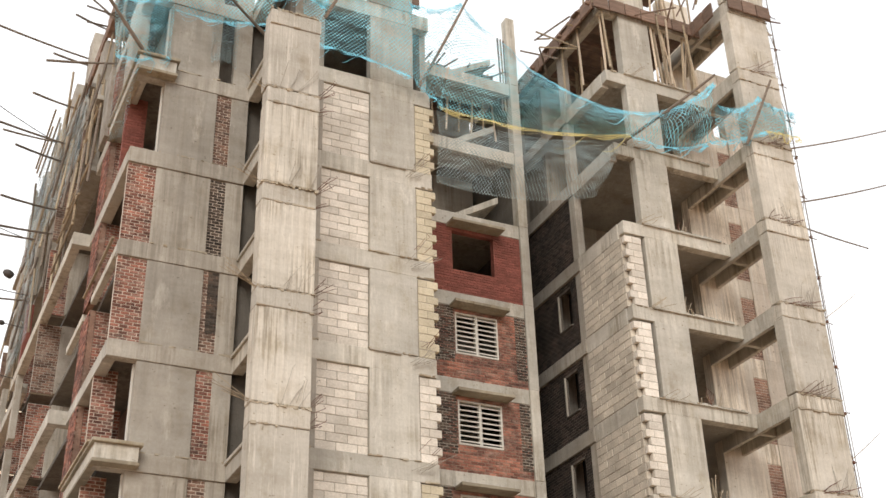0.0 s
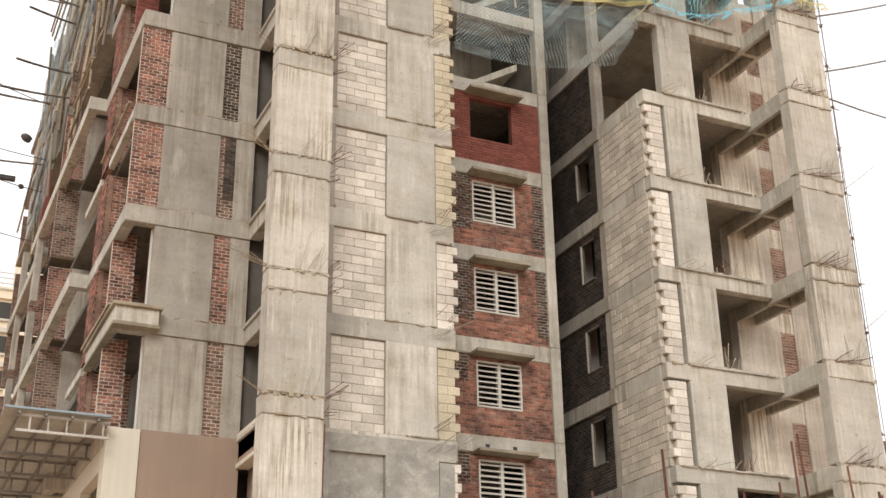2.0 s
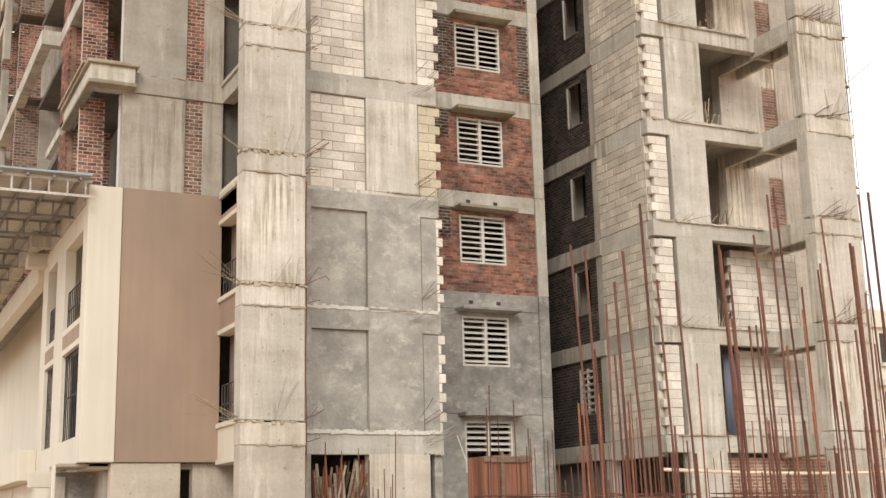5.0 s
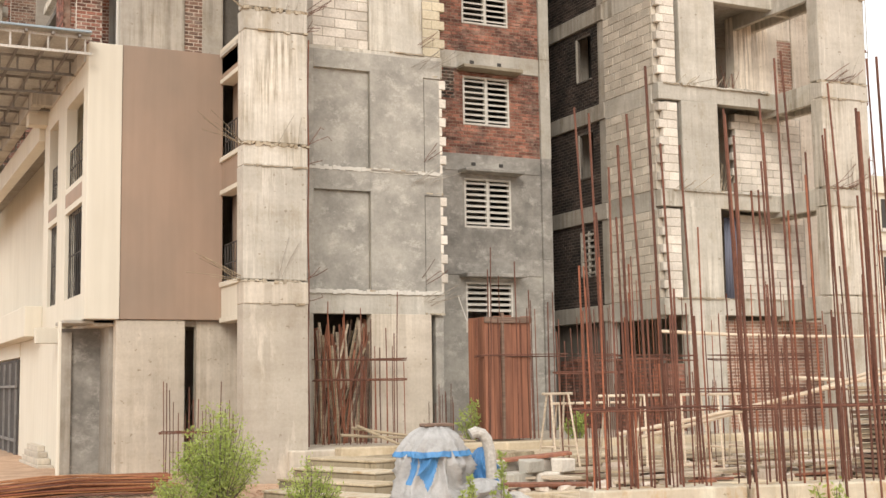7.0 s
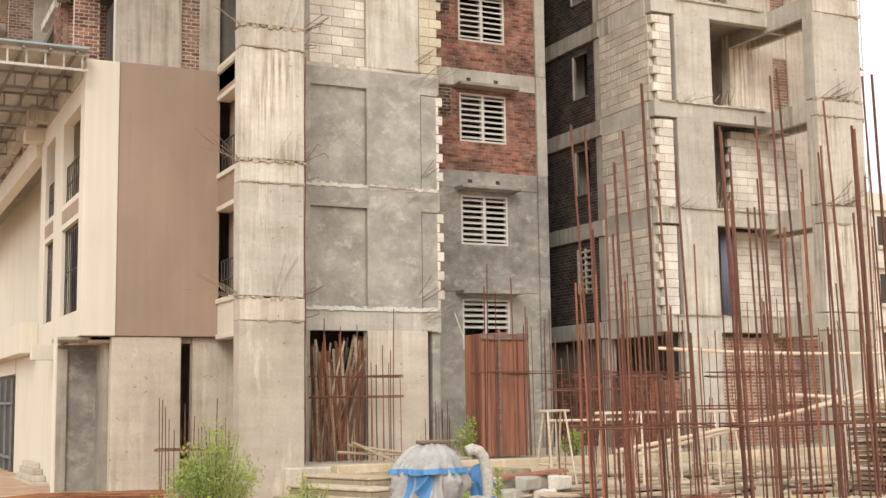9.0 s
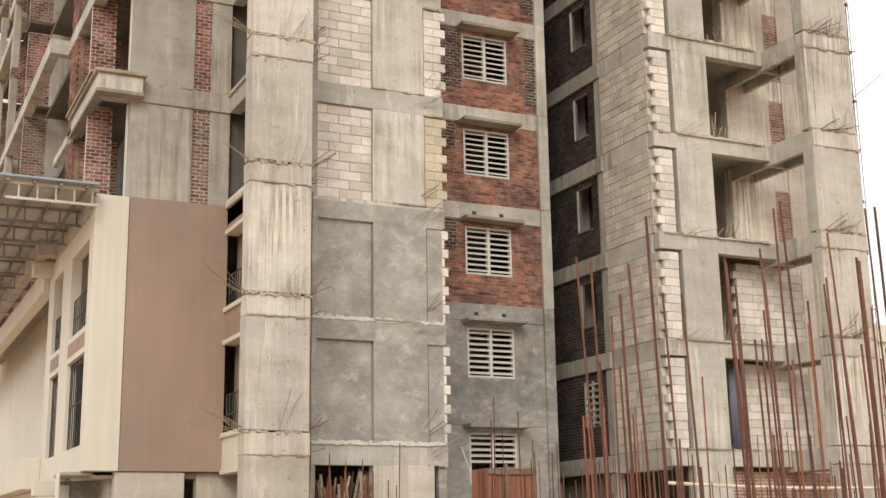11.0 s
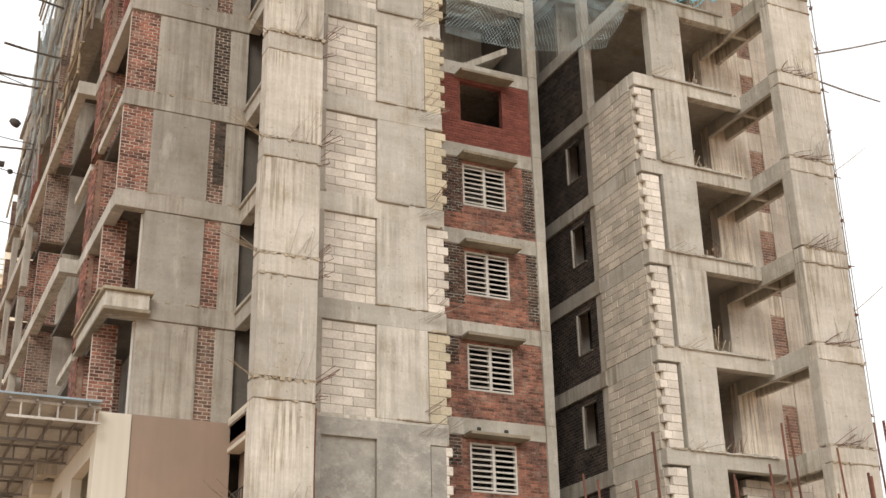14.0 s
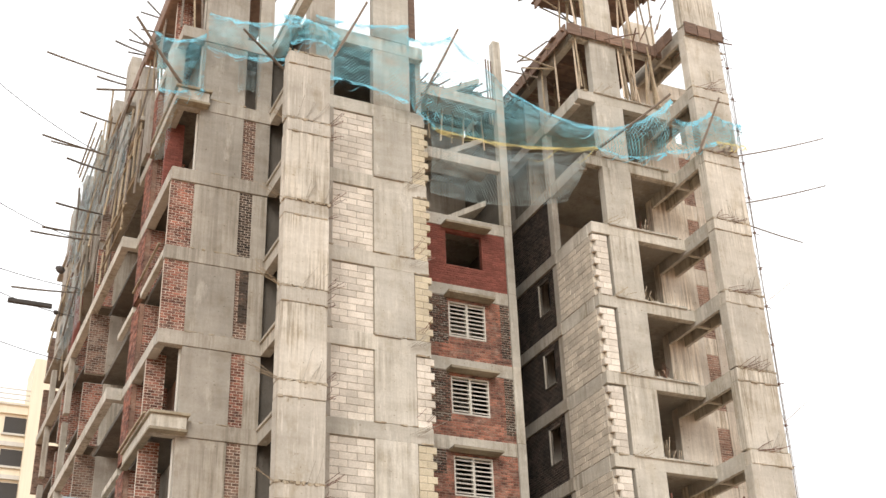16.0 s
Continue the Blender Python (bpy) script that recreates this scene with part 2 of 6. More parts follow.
SOIL = masonry("red_soil", (0.60, 0.42, 0.285), (0.44, 0.29, 0.19), island, 0.0, (0.75, 0.7, 0.66))
def leafy(name, light, dark):
    """Thin leaves that let some light through."""
    m = masonry(name, light, dark, island, 0.45)
    n, l = m.node_tree.nodes, m.node_tree.links
    b = n["Principled BSDF"]
    t = n.new("ShaderNodeBsdfTranslucent")
    t.inputs["Color"].default_value = (light[0] * 1.1, light[1] * 1.1, light[2] * 0.8, 1)
    x = n.new("ShaderNodeMixShader")
    x.inputs[0].default_value = 0.4
    l.new(b.outputs["BSDF"], x.inputs[1])
    l.new(t.outputs["BSDF"], x.inputs[2])
    l.new(x.outputs["Shader"], n["Material Output"].inputs["Surface"])
    return m


LEAF = leafy("leaf", (0.46, 0.54, 0.19), (0.28, 0.37, 0.10))
GRASS = leafy("grass", (0.44, 0.52, 0.12), (0.30, 0.40, 0.08))
def sheeting(name, base, dirt, rough):
    """Woven plastic sheet: dust, sharp small creases."""
    m, n, l, b = material(name, base, rough)
    dusty = noise_at(n, l, (1, 1, 1), 3.2, 7, 0.7)
    c = mixed(n, l, ramped(n, l, dusty, 0.42, 0.66, (0, 0, 0), (0.9, 0.9, 0.9)), base, dirt)
    crease = noise_at(n, l, (1, 1, 0.6), 5.5, 6, 0.6)
    fold = n.new("ShaderNodeMath")
    fold.operation = "PINGPONG"
    fold.inputs[1].default_value = 0.09
    l.new(crease, fold.inputs[0])
    l.new(c, b.inputs["Base Color"])
    relief(n, l, b, fold.outputs[0], 0.45, 0.16)
    return m


TARP_GREY = sheeting("grey_tarpaulin", (0.45, 0.442, 0.425), (0.27, 0.262, 0.245), 0.5)
TARP_BLUE = sheeting("blue_tarpaulin", (0.08, 0.27, 0.54), (0.06, 0.18, 0.38), 0.42)
ROPE = painted("yellow_rope", (0.62, 0.46, 0.12), (0.5, 0.36, 0.1))
CURTAIN = painted("grey_blue_cloth", (0.17, 0.18, 0.23), (0.10, 0.11, 0.14))


def netting(name, base, cover, cell=0.09):
    """Safety net: knotted cord with open meshes between."""
    m, n, l, b = material(name, base, 0.6)
    uv = n.new("ShaderNodeUVMap")
    parts = []
    sep = n.new("ShaderNodeSeparateXYZ")
    l.new(uv.outputs["UV"], sep.inputs[0])
    # where the net is drawn together its cords lie closer
    pull = n.new("ShaderNodeMapping")
    pull.inputs["Scale"].default_value = (1.1, 3.6, 1)
    pull.inputs["Rotation"].default_value = (0, 0, 0.35)
    l.new(uv.outputs["UV"], pull.inputs["Vector"])
    gather = n.new("ShaderNodeTexNoise")
    gather.inputs["Scale"].default_value, gather.inputs["Detail"].default_value = 1.3, 3
    l.new(pull.outputs["Vector"], gather.inputs["Vector"])
    limit = n.new("ShaderNodeMapRange")
    limit.inputs["From Min"].default_value, limit.inputs["From Max"].default_value = 0.35, 0.7
    limit.inputs["To Min"].default_value, limit.inputs["To Max"].default_value = cell * cover * 0.55, cell * cover * 2.6
    l.new(gather.outputs["Fac"], limit.inputs["Value"])
    for sign in (1, -1):
        a = n.new("ShaderNodeMath")
        a.operation = "MULTIPLY_ADD"
        a.inputs[1].default_value = sign
        l.new(sep.outputs[0], a.inputs[0])
        l.new(sep.outputs[1], a.inputs[2])
        f = n.new("ShaderNodeMath")
        f.operation = "PINGPONG"
        f.inputs[1].default_value = cell
        l.new(a.outputs[0], f.inputs[0])
        c = n.new("ShaderNodeMath")
        c.operation = "LESS_THAN"
        l.new(f.outputs[0], c.inputs[0])
        l.new(limit.outputs[0], c.inputs[1])
        parts.append(c.outputs[0])
    cord = n.new("ShaderNodeMath")
    cord.operation = "MAXIMUM"
    l.new(parts[0], cord.inputs[0])
    l.new(parts[1], cord.inputs[1])
    tone = noise_at(n, l, (1, 1, 1), 0.9, 4)
    l.new(mixed(n, l, ramped(n, l, tone, 0.4, 0.65, (0, 0, 0), (1, 1, 1)), base, tuple(v * 0.62 for v in base)), b.inputs["Base Color"])
    l.new(cord.outputs[0], b.inputs["Alpha"])
    return m


NET = netting("cyan_net", (0.27, 0.66, 0.75), 0.1, 0.062)
NET_DENSE = netting("bunched_cyan_net", (0.24, 0.68, 0.82), 0.22, 0.03)
NET_DULL = netting("faded_net", (0.36, 0.46, 0.46), 0.09, 0.062)
NET_GOLD = netting("yellow_net_border", (0.64, 0.52, 0.19), 0.24, 0.03)


# ---- building blocks ----
def bar_box(bm, x0, x1, y0, y1, z0, z1, wob=0.0):
    r = random.uniform
    vs = [bm.verts.new((x + r(-wob, wob), y + r(-wob, wob), z + r(-wob, wob))) for x in (x0, x1) for y in (y0, y1) for z in (z0, z1)]
    for q in ((0, 1, 3, 2), (4, 6, 7, 5), (0, 4, 5, 1), (2, 3, 7, 6), (0, 2, 6, 4), (1, 5, 7, 3)):
        bm.faces.new([vs[i] for i in q])
    return vs


def rod(bm, a, b, r, sides=6, r2=None):
    a, b = Vector(a), Vector(b)
    d = (b - a).normalized()
    u = d.orthogonal().normalized()
    w = d.cross(u)
    r2 = r if r2 is None else r2
    rings = []
    for p, rad in ((a, r), (b, r2)):
        rings.append([bm.verts.new(p + rad * (math.cos(2 * math.pi * k / sides) * u + math.sin(2 * math.pi * k / sides) * w)) for k in range(sides)])
    for k in range(sides):
        bm.faces.new((rings[0][k], rings[0][(k + 1) % sides], rings[1][(k + 1) % sides], rings[1][k]))
    bm.faces.new(rings[0][::-1])
    bm.faces.new(rings[1])


def run(bm, pts, radii, sides=6):
    """One continuous tube along the points."""
    pts = [Vector(p) for p in pts]
    last = None
    for k, p in enumerate(pts):
        d = (pts[min(k + 1, len(pts) - 1)] - pts[max(k - 1, 0)]).normalized()
        u = Vector((0.31, 0.17, 0.93)).cross(d).normalized() if abs(d.z) < 0.9 else Vector((1, 0.2, 0)).cross(d).normalized()
        w = d.cross(u)
        r = radii[k] if isinstance(radii, (list, tuple)) else radii
        ring = [bm.verts.new(p + r * (math.cos(2 * math.pi * i / sides) * u + math.sin(2 * math.pi * i / sides) * w)) for i in range(sides)]
        if last:
            for i in range(sides):
                bm.faces.new((last[i], last[(i + 1) % sides], ring[(i + 1) % sides], ring[i]))
        else:
            bm.faces.new(ring[::-1])
        last = ring
    bm.faces.new(last)


def mesh_of(name, bm, mat):
    me = bpy.data.meshes.new(name)
    bmesh.ops.recalc_face_normals(bm, faces=bm.faces)
    bm.to_mesh(me)
    bm.free()
    me.materials.append(mat)
    return me


def part(name, bm, mat, parent=None, label=""):
    ob = new(name, mesh_of(name, bm, mat))
    if parent is not None:
        ob.parent = parent
    return tagged(ob, label)


def thing(name, label, category, group="", kind=""):
    return tagged(new(name), label, category, group, kind)


def solid(name, mat, parent, *boxes, label="", bevel=0.012, wob=0.0):
    """One mesh of one or more boxes with slightly broken edges."""
    bm = bmesh.new()
    for bx in boxes:
        bar_box(bm, *bx, wob)
    if bevel:
        bmesh.ops.recalc_face_normals(bm, faces=bm.faces)
        bmesh.ops.bevel(bm, geom=list(bm.edges), offset=bevel, segments=1, affect="EDGES")
    return part(name, bm, mat, parent, label)


def struct(name, mat, label, category, *boxes, bevel=0.012):
    return tagged(solid(name, mat, None, *boxes, bevel=bevel), label, category, kind="structure")


def FL(n):
    """Top of the slab of storey n."""
    return 1.18 + 3.0 * n


def unit_block(name, size, mat, bevel=0.012):
    bm = bmesh.new()
    sx, sy, sz = (s / 2 for s in size)
    bar_box(bm, -sx, sx, -sy, sy, -sz, sz)
    bmesh.ops.recalc_face_normals(bm, faces=bm.faces)
    bmesh.ops.bevel(bm, geom=list(bm.edges), offset=bevel, segments=1, affect="EDGES")
    return mesh_of(name, bm, mat)


BL, BH, BD = 0.60, 0.236, 0.16
BLOCK_MESH = unit_block("block", (BL - 0.014, BD, BH - 0.014), BLOCK)
BLOCK_MESH_D = unit_block("block", (BL - 0.035, BD, BH - 0.014), BLOCK_FLANK)
BLOCK_MESH_Y = unit_block("block", (BL - 0.014, BD, BH - 0.014), BLOCK_YELLOW)


def lay_blocks(parent, origin, turn, length, z0, z1, rng, mesh=None, tooth_a=0.0, tooth_b=0.0):
    """Courses of blocks as pieces of a wall. origin: the wall's foot at its start; turn: degrees of its run about z."""
    rows = max(1, round((z1 - z0) / BH))
    h = (z1 - z0) / rows
    ca, sa = math.cos(radians(turn)), math.sin(radians(turn))
    for r in range(rows):
        s = -tooth_a if r % 2 else 0.0
        e = length + (tooth_b if r % 2 else 0.0)
        u = s
        first = BL * (0.5 if r % 2 else 1.0) * rng.uniform(0.85, 1.0)
        while u < e - 0.03:
            w = min(first, e - u)
            first = BL
            if e - u - w < 0.08:
                w = e - u
            ob = new("block", mesh or BLOCK_MESH)
            ob.parent = parent
            mid = u + w / 2
            proud = rng.uniform(-0.008, 0.008)
            ob.matrix_basis = Matrix.Translation((origin[0] + ca * mid + sa * proud, origin[1] + sa * mid - ca * proud, z0 + h * (r + 0.5))) @ pose(0, 0, 0, rng.uniform(-0.5, 0.5), rng.uniform(-0.6, 0.6), turn + rng.uniform(-0.5, 0.5)) @ Matrix.Diagonal((w / BL, 1, h / BH, 1))
            u += w


def lay_bricks(bm, origin, turn, length, z0, z1, rng, depth=0.1, hole=None, proud=0.006, bl=0.24, bh=0.095, joint=0.026):
    """Courses of bricks in one mesh. hole: (u0, u1, z0, z1) left open."""
    rows = max(1, round((z1 - z0) / bh))
    h = (z1 - z0) / rows
    ca, sa = math.cos(radians(turn)), math.sin(radians(turn))
    for r in range(rows):
        u = -bl * (0.5 if r % 2 else 0.0)
        za, zb = z0 + h * r, z0 + h * (r + 1) - joint
        while u < length:
            a, b = max(u, 0), min(u + bl - joint, length)
            u += bl
            if b - a < 0.03:
                continue
            spans = [(a, b)]
            if hole and zb > hole[2] and za < hole[3]:
                spans = [(p, q) for p, q in ((a, min(b, hole[0])), (max(a, hole[1]), b)) if q - p > 0.02]
            for p, q in spans:
                o = rng.uniform(-proud, proud)
                vs = []
                for uu, dd in ((p, o), (q, o), (q, depth), (p, depth)):
                    for z in (za, zb):
                        vs.append(bm.verts.new((origin[0] + ca * uu - sa * dd, origin[1] + sa * uu + ca * dd, z)))
                for f in ((0, 2, 3, 1), (2, 4, 5, 3), (6, 0, 1, 7), (1, 3, 5, 7), (0, 6, 4, 2)):
                    bm.faces.new([vs[k] for k in f])


def brick_wall(name, label, mat, mortar, origin, turn, length, z0, z1, seed, hole=None, depth=0.1, thick=0.2):
    """A wall with a mortar core and real brick courses on its face."""
    rng = random.Random(seed)
    bm = bmesh.new()
    ca, sa = math.cos(radians(turn)), math.sin(radians(turn))
    cells = [(0, length, z0, z1)] if not hole else [(0, hole[0], z0, z1), (hole[1], length, z0, z1), (hole[0], hole[1], z0, hole[2]), (hole[0], hole[1], hole[3], z1)]
    for a, b, za, zb in cells:
        if b - a < 0.02 or zb - za < 0.02:
            continue
        vs = bar_box(bm, a, b, 0.014, thick, za, zb)
        for v in vs:
            x, y = v.co.x, v.co.y
            v.co.x, v.co.y = origin[0] + ca * x - sa * y, origin[1] + sa * x + ca * y
    wall = tagged(part(name, bm, mortar), label, "wall", kind="structure")
    bm = bmesh.new()
    lay_bricks(bm, origin, turn, length, z0, z1, rng, depth * 0.5, hole)
    tagged(part("brickwork", bm, mat, wall), kind="stuff")
    return wall

# ---- ground ----
def ground_height(x, y):
    fall = min(1.0, max(0.0, (11.0 - y) / 17.0))
    h = -0.12 - 2.75 * fall * fall * (3 - 2 * fall)
    if -10 < x < 40 and -12 < y < 60:
        h += 0.05 * noise.noise((x * 0.45, y * 0.45, 0)) + 0.018 * noise.noise((x * 2.3, y * 2.3, 4))
    return h


bm = bmesh.new()
xs = [-900, -300, -100, -40, -20] + [-12 + 0.5 * k for k in range(93)] + [45, 60, 120, 300, 900]
ys = [-900, -300, -100, -40, -20] + [-12 + 0.5 * k for k in range(85)] + [40, 60, 100, 200, 400, 900]
grid = [[bm.verts.new((x, y, ground_height(x, y))) for y in ys] for x in xs]
for i in range(len(xs) - 1):
    for j in range(len(ys) - 1):
        bm.faces.new((grid[i][j], grid[i + 1][j], grid[i + 1][j + 1], grid[i][j + 1]))
ground = tagged(part("ground", bm, SOIL), "bare reddish soil of the building site", "ground", kind="structure")
for p in ground.data.polygons:
    p.use_smooth = True

# ---- middle wing: wall-column, frame and infill ----
rng = random.Random(4)


def ragged(parent, x0, x1, y, z, rng, cover=0.7, mat=None):
    """A broken seam of cement squeezed out between two forms."""
    bm = bmesh.new()
    x = x0
    while x < x1 - 0.03:
        w = min(x1 - x, rng.uniform(0.04, 0.2))
        if rng.random() < cover:
            e = 0.008 + 0.03 * rng.random() ** 2
            bar_box(bm, x, x + w, y - e, y + 0.05, z - 0.012 - 0.03 * rng.random() ** 2, z + 0.012 + 0.02 * rng.random() ** 2, 0.008)
        x += w
    if not bm.verts:
        bar_box(bm, x0, x0 + 0.1, y - 0.01, y + 0.05, z - 0.01, z + 0.01)
    part("seam", bm, mat or CONC_JOINT, parent)


def lift(name, parent, mat, x0, x1, y0, y1, z0, z1, rng):
    """One storey of a cast column, a little out of line with the next, with a ragged joint at its top."""
    o, q = rng.uniform(-0.018, 0.018), rng.uniform(-0.018, 0.018)
    neck = z1 - 0.5 - 0.06 * rng.random()
    solid(name, mat, parent, (x0 + o, x1 + o, y0 + q, y1 + q, z0, neck), bevel=0.02, wob=0.008)
    o2, q2 = rng.uniform(-0.012, 0.012), q - rng.uniform(0.008, 0.03)
    solid("collar", mat, parent, (x0 + o2, x1 + o2, y0 + q2, y1 + q2, neck + 0.003, z1 - 0.045), bevel=0.02, wob=0.012)
    ragged(parent, x0, x1, y0 + q2 - 0.004, neck, rng, 0.5)
    bm = bmesh.new()
    n = 17
    for k in range(n):
        a, b = x0 - 0.02 + (x1 - x0 + 0.04) * k / n, x0 - 0.02 + (x1 - x0 + 0.04) * (k + 1) / n
        if rng.random() < 0.12:
            continue
        e = 0.015 + 0.045 * rng.random() ** 2
        bar_box(bm, a, b, y0 - e, y0 + 0.12, z1 - 0.05 - 0.045 * rng.random() ** 2, z1 + rng.uniform(-0.02, 0.01), 0.02)
    part("joint_lip", bm, CONC_JOINT, parent)


fin = tagged(new("wall_column"), "tall raw concrete wall-column with ragged joints at every storey", "column", kind="structure")
levels = [-0.2] + [FL(n) + 0.02 for n in range(1, 8)] + [24.85]
for a, b in zip(levels, levels[1:]):
    lift("lift", fin, CONC_FIN if a > 1 else CONC_PLAIN, 7.63, 9.08, 25.8, 26.3, a, b, rng)
solid("web", CONC_GREY, fin, (8.62, 9.05, 26.3, 28.1, -0.2, 24.8))

frame_mid = tagged(new("wall_frame"), "raw concrete columns and beams of the middle wing", "building frame", kind="structure")
for n in range(1, 10):
    solid("beam", CONC, frame_mid, (9.06, 13.48, 28.1, 28.4, FL(n) - 0.55, FL(n)), wob=0.008)
for n in range(0, 10):
    za, zb = (FL(n), FL(n + 1) - 0.55) if n else (0.5, FL(1) - 0.55)
    q = rng.uniform(-0.02, 0.02)
    solid("column", CONC if n else CONC_PLAIN, frame_mid, (11.5, 12.93 if n else 13.1, 28.09 + q, 28.42, za, zb), wob=0.006)
    solid("pier", CONC_GREY, frame_mid, (9.06, 10.02, 28.1 + q, 28.4, za, zb))
    if n > 7:
        continue
    if n:
        ragged(frame_mid, 11.45, 12.98, 28.07, FL(n) + 0.01, rng, 0.6)
        ragged(frame_mid, 9.1, 10.05, 28.09, FL(n) + 0.01, rng, 0.5)
        ragged(frame_mid, 12.95, 13.47, 28.09, FL(n) - 0.52, rng, 0.6)
    # a thin cement lip where the forms met
    solid("form_lip", CONC_GREY, frame_mid, (11.48, 12.3 + 0.6 * rng.random(), 28.03, 28.1, FL(n) - 0.05, FL(n)), wob=0.01) if n in (2, 5, 7) else None

for n in range(3, 8):
    z0, z1 = FL(n), FL(n + 1) - 0.55
    w = tagged(solid("block_wall", MORTAR, None, (10.02, 11.5, 28.178, 28.4, z0, z1)), "pale aerated concrete block infill set back in the frame", "wall", "block infill panels", "structure")
    lay_blocks(w, (10.03, 28.245), 0, 1.46, z0 + 0.005, z1 - 0.03 if n not in (4, 7) else z1 - 0.005, random.Random(20 + n))
for n in range(1, 8):
    z0, z1 = FL(n), FL(n + 1) - 0.55
    w = tagged(solid("block_wall", MORTAR if n > 2 else PLASTER, None, (12.95, 13.44, 28.133, 28.36, z0, z1 - 0.02)), "toothed end of a block wall left unfinished" if n > 2 else "cement-plastered block wall with a toothed end", "wall", "toothed block walls", "structure")
    if n > 2:
        lay_blocks(w, (12.96, 28.2), 0, 0.5, z0 + 0.005, z1 - 0.03, random.Random(40 + n), BLOCK_MESH_Y if n > 4 or n == 3 else BLOCK_MESH, 0, 0.13)
    else:
        lay_blocks(w, (13.4, 28.2), 0, 0.08, z0 + 0.005, z1 - 0.03, random.Random(40 + n), None, 0, 0.11)

# the two plastered storeys
plaster = tagged(new("plastered_wall"), "grey cement-plastered wall with two sunken panels", "wall", kind="structure")
for n in (1, 2):
    z0, z1 = FL(n), FL(n + 1) - 0.55
    top = FL(n + 1) - (0.02 if n == 1 else 0.1)
    solid("plaster_panel", PLASTER, plaster, (10.03, 11.49, 28.17, 28.3, z0, z1))
    solid("plaster_coat", PLASTER, plaster, (11.495, 12.945, 28.066, 28.12, z0, top), bevel=0.004)
    solid("plaster_coat", PLASTER, plaster, (9.1, 10.022, 28.066, 28.12, z0, top), bevel=0.004)
    solid("plaster_coat", PLASTER, plaster, (10.022, 11.495, 28.066, 28.12, z1, top), bevel=0.004)
    solid("plaster_coat", PLASTER, plaster, (12.945, 13.42, 28.075, 28.12, z1 - 0.02, top), bevel=0.004)
    solid("plaster_coat", PLASTER, plaster, (12.98, 13.4, 28.11, 28.2, z0, z1 - 0.03), bevel=0.004)
    bm = bmesh.new()
    for k in range(40):
        x = 9.1 + 4.3 * k / 40
        bar_box(bm, x, x + 0.11, 28.05, 28.1, FL(n) - 0.05 - 0.03 * rng.random(), FL(n) + 0.05 * rng.random(), 0.01)
    part("mortar_ridge", bm, WHITE, plaster)

solid("return_wall", PLASTER, plaster, (13.27, 13.49, 28.2, 28.42, 0.5, FL(1) - 0.56))

# plinth and ground-floor inside
struct("plinth", CONC_PLAIN, "raised concrete plinth at the foot of the building", "plinth", (8.6, 30, 25.6, 44, -0.3, 0.55), bevel=0.03)
struct("plinth_edge", CONC_OLD, "stained cement edge of the plinth", "plinth", (9.6, 27.0, 25.2, 25.62, -0.3, 0.6), bevel=0.03)
struct("wall_inside", DARK, "inner wall of the ground floor, coloured near-black for its shade", "wall", (9.0, 13.4, 30.6, 30.8, 0.5, FL(1)))

# floor slabs of the whole block
for n in range(1, 10):
    top = 33.0 if n > 6 else 38.0
    boxes = [(8.4, 13.4, 28.4, top, FL(n) - 0.17, FL(n)), (20.42, 24.26, 28.42, 30.3, FL(n) - 0.17, FL(n)), (20.42, 28.4, 30.3, top, FL(n) - 0.17, FL(n))]
    struct("floor_slab", CONC_GREY, "raw concrete floor slab", "floor slab", *boxes, bevel=0)
struct("wall_core", CONC_GREY, "inner concrete wall deep in the building", "wall", (8.4, 13.5, 33.0, 33.2, 0.5, FL(9)), (20.51, 31.0, 33.0, 33.2, 0.5, FL(8)), (20.51, 27.5, 33.0, 33.2, FL(8), FL(10)), bevel=0)
struct("wall_side", CONC_GREY, "side wall of the stair tower", "wall", (13.3, 13.5, 28.4, 33.0, 0.5, FL(9)), bevel=0)

# ---- stair tower ----
def landing(k):
    """Underside of the landing beam over window k."""
    return 14.0 + 3.0 * (k - 4)


strip = tagged(new("strip_column"), "slender raw concrete column at the corner of the stair tower", "column", kind="structure")
for a, b in zip([0.5] + [landing(k) + 0.5 for k in range(1, 10)], [landing(k) + 0.5 for k in range(1, 10)] + [32.6]):
    o = rng.uniform(-0.01, 0.01)
    solid("lift", CONC if a > 7 else PLASTER_DARK, strip, (18.4 + o, 18.74 + o, 31.62 + o, 32.0, a, b), wob=0.006)
stair_frame = tagged(new("stair_frame"), "raw concrete landing beams of the stair tower", "building frame", kind="structure")
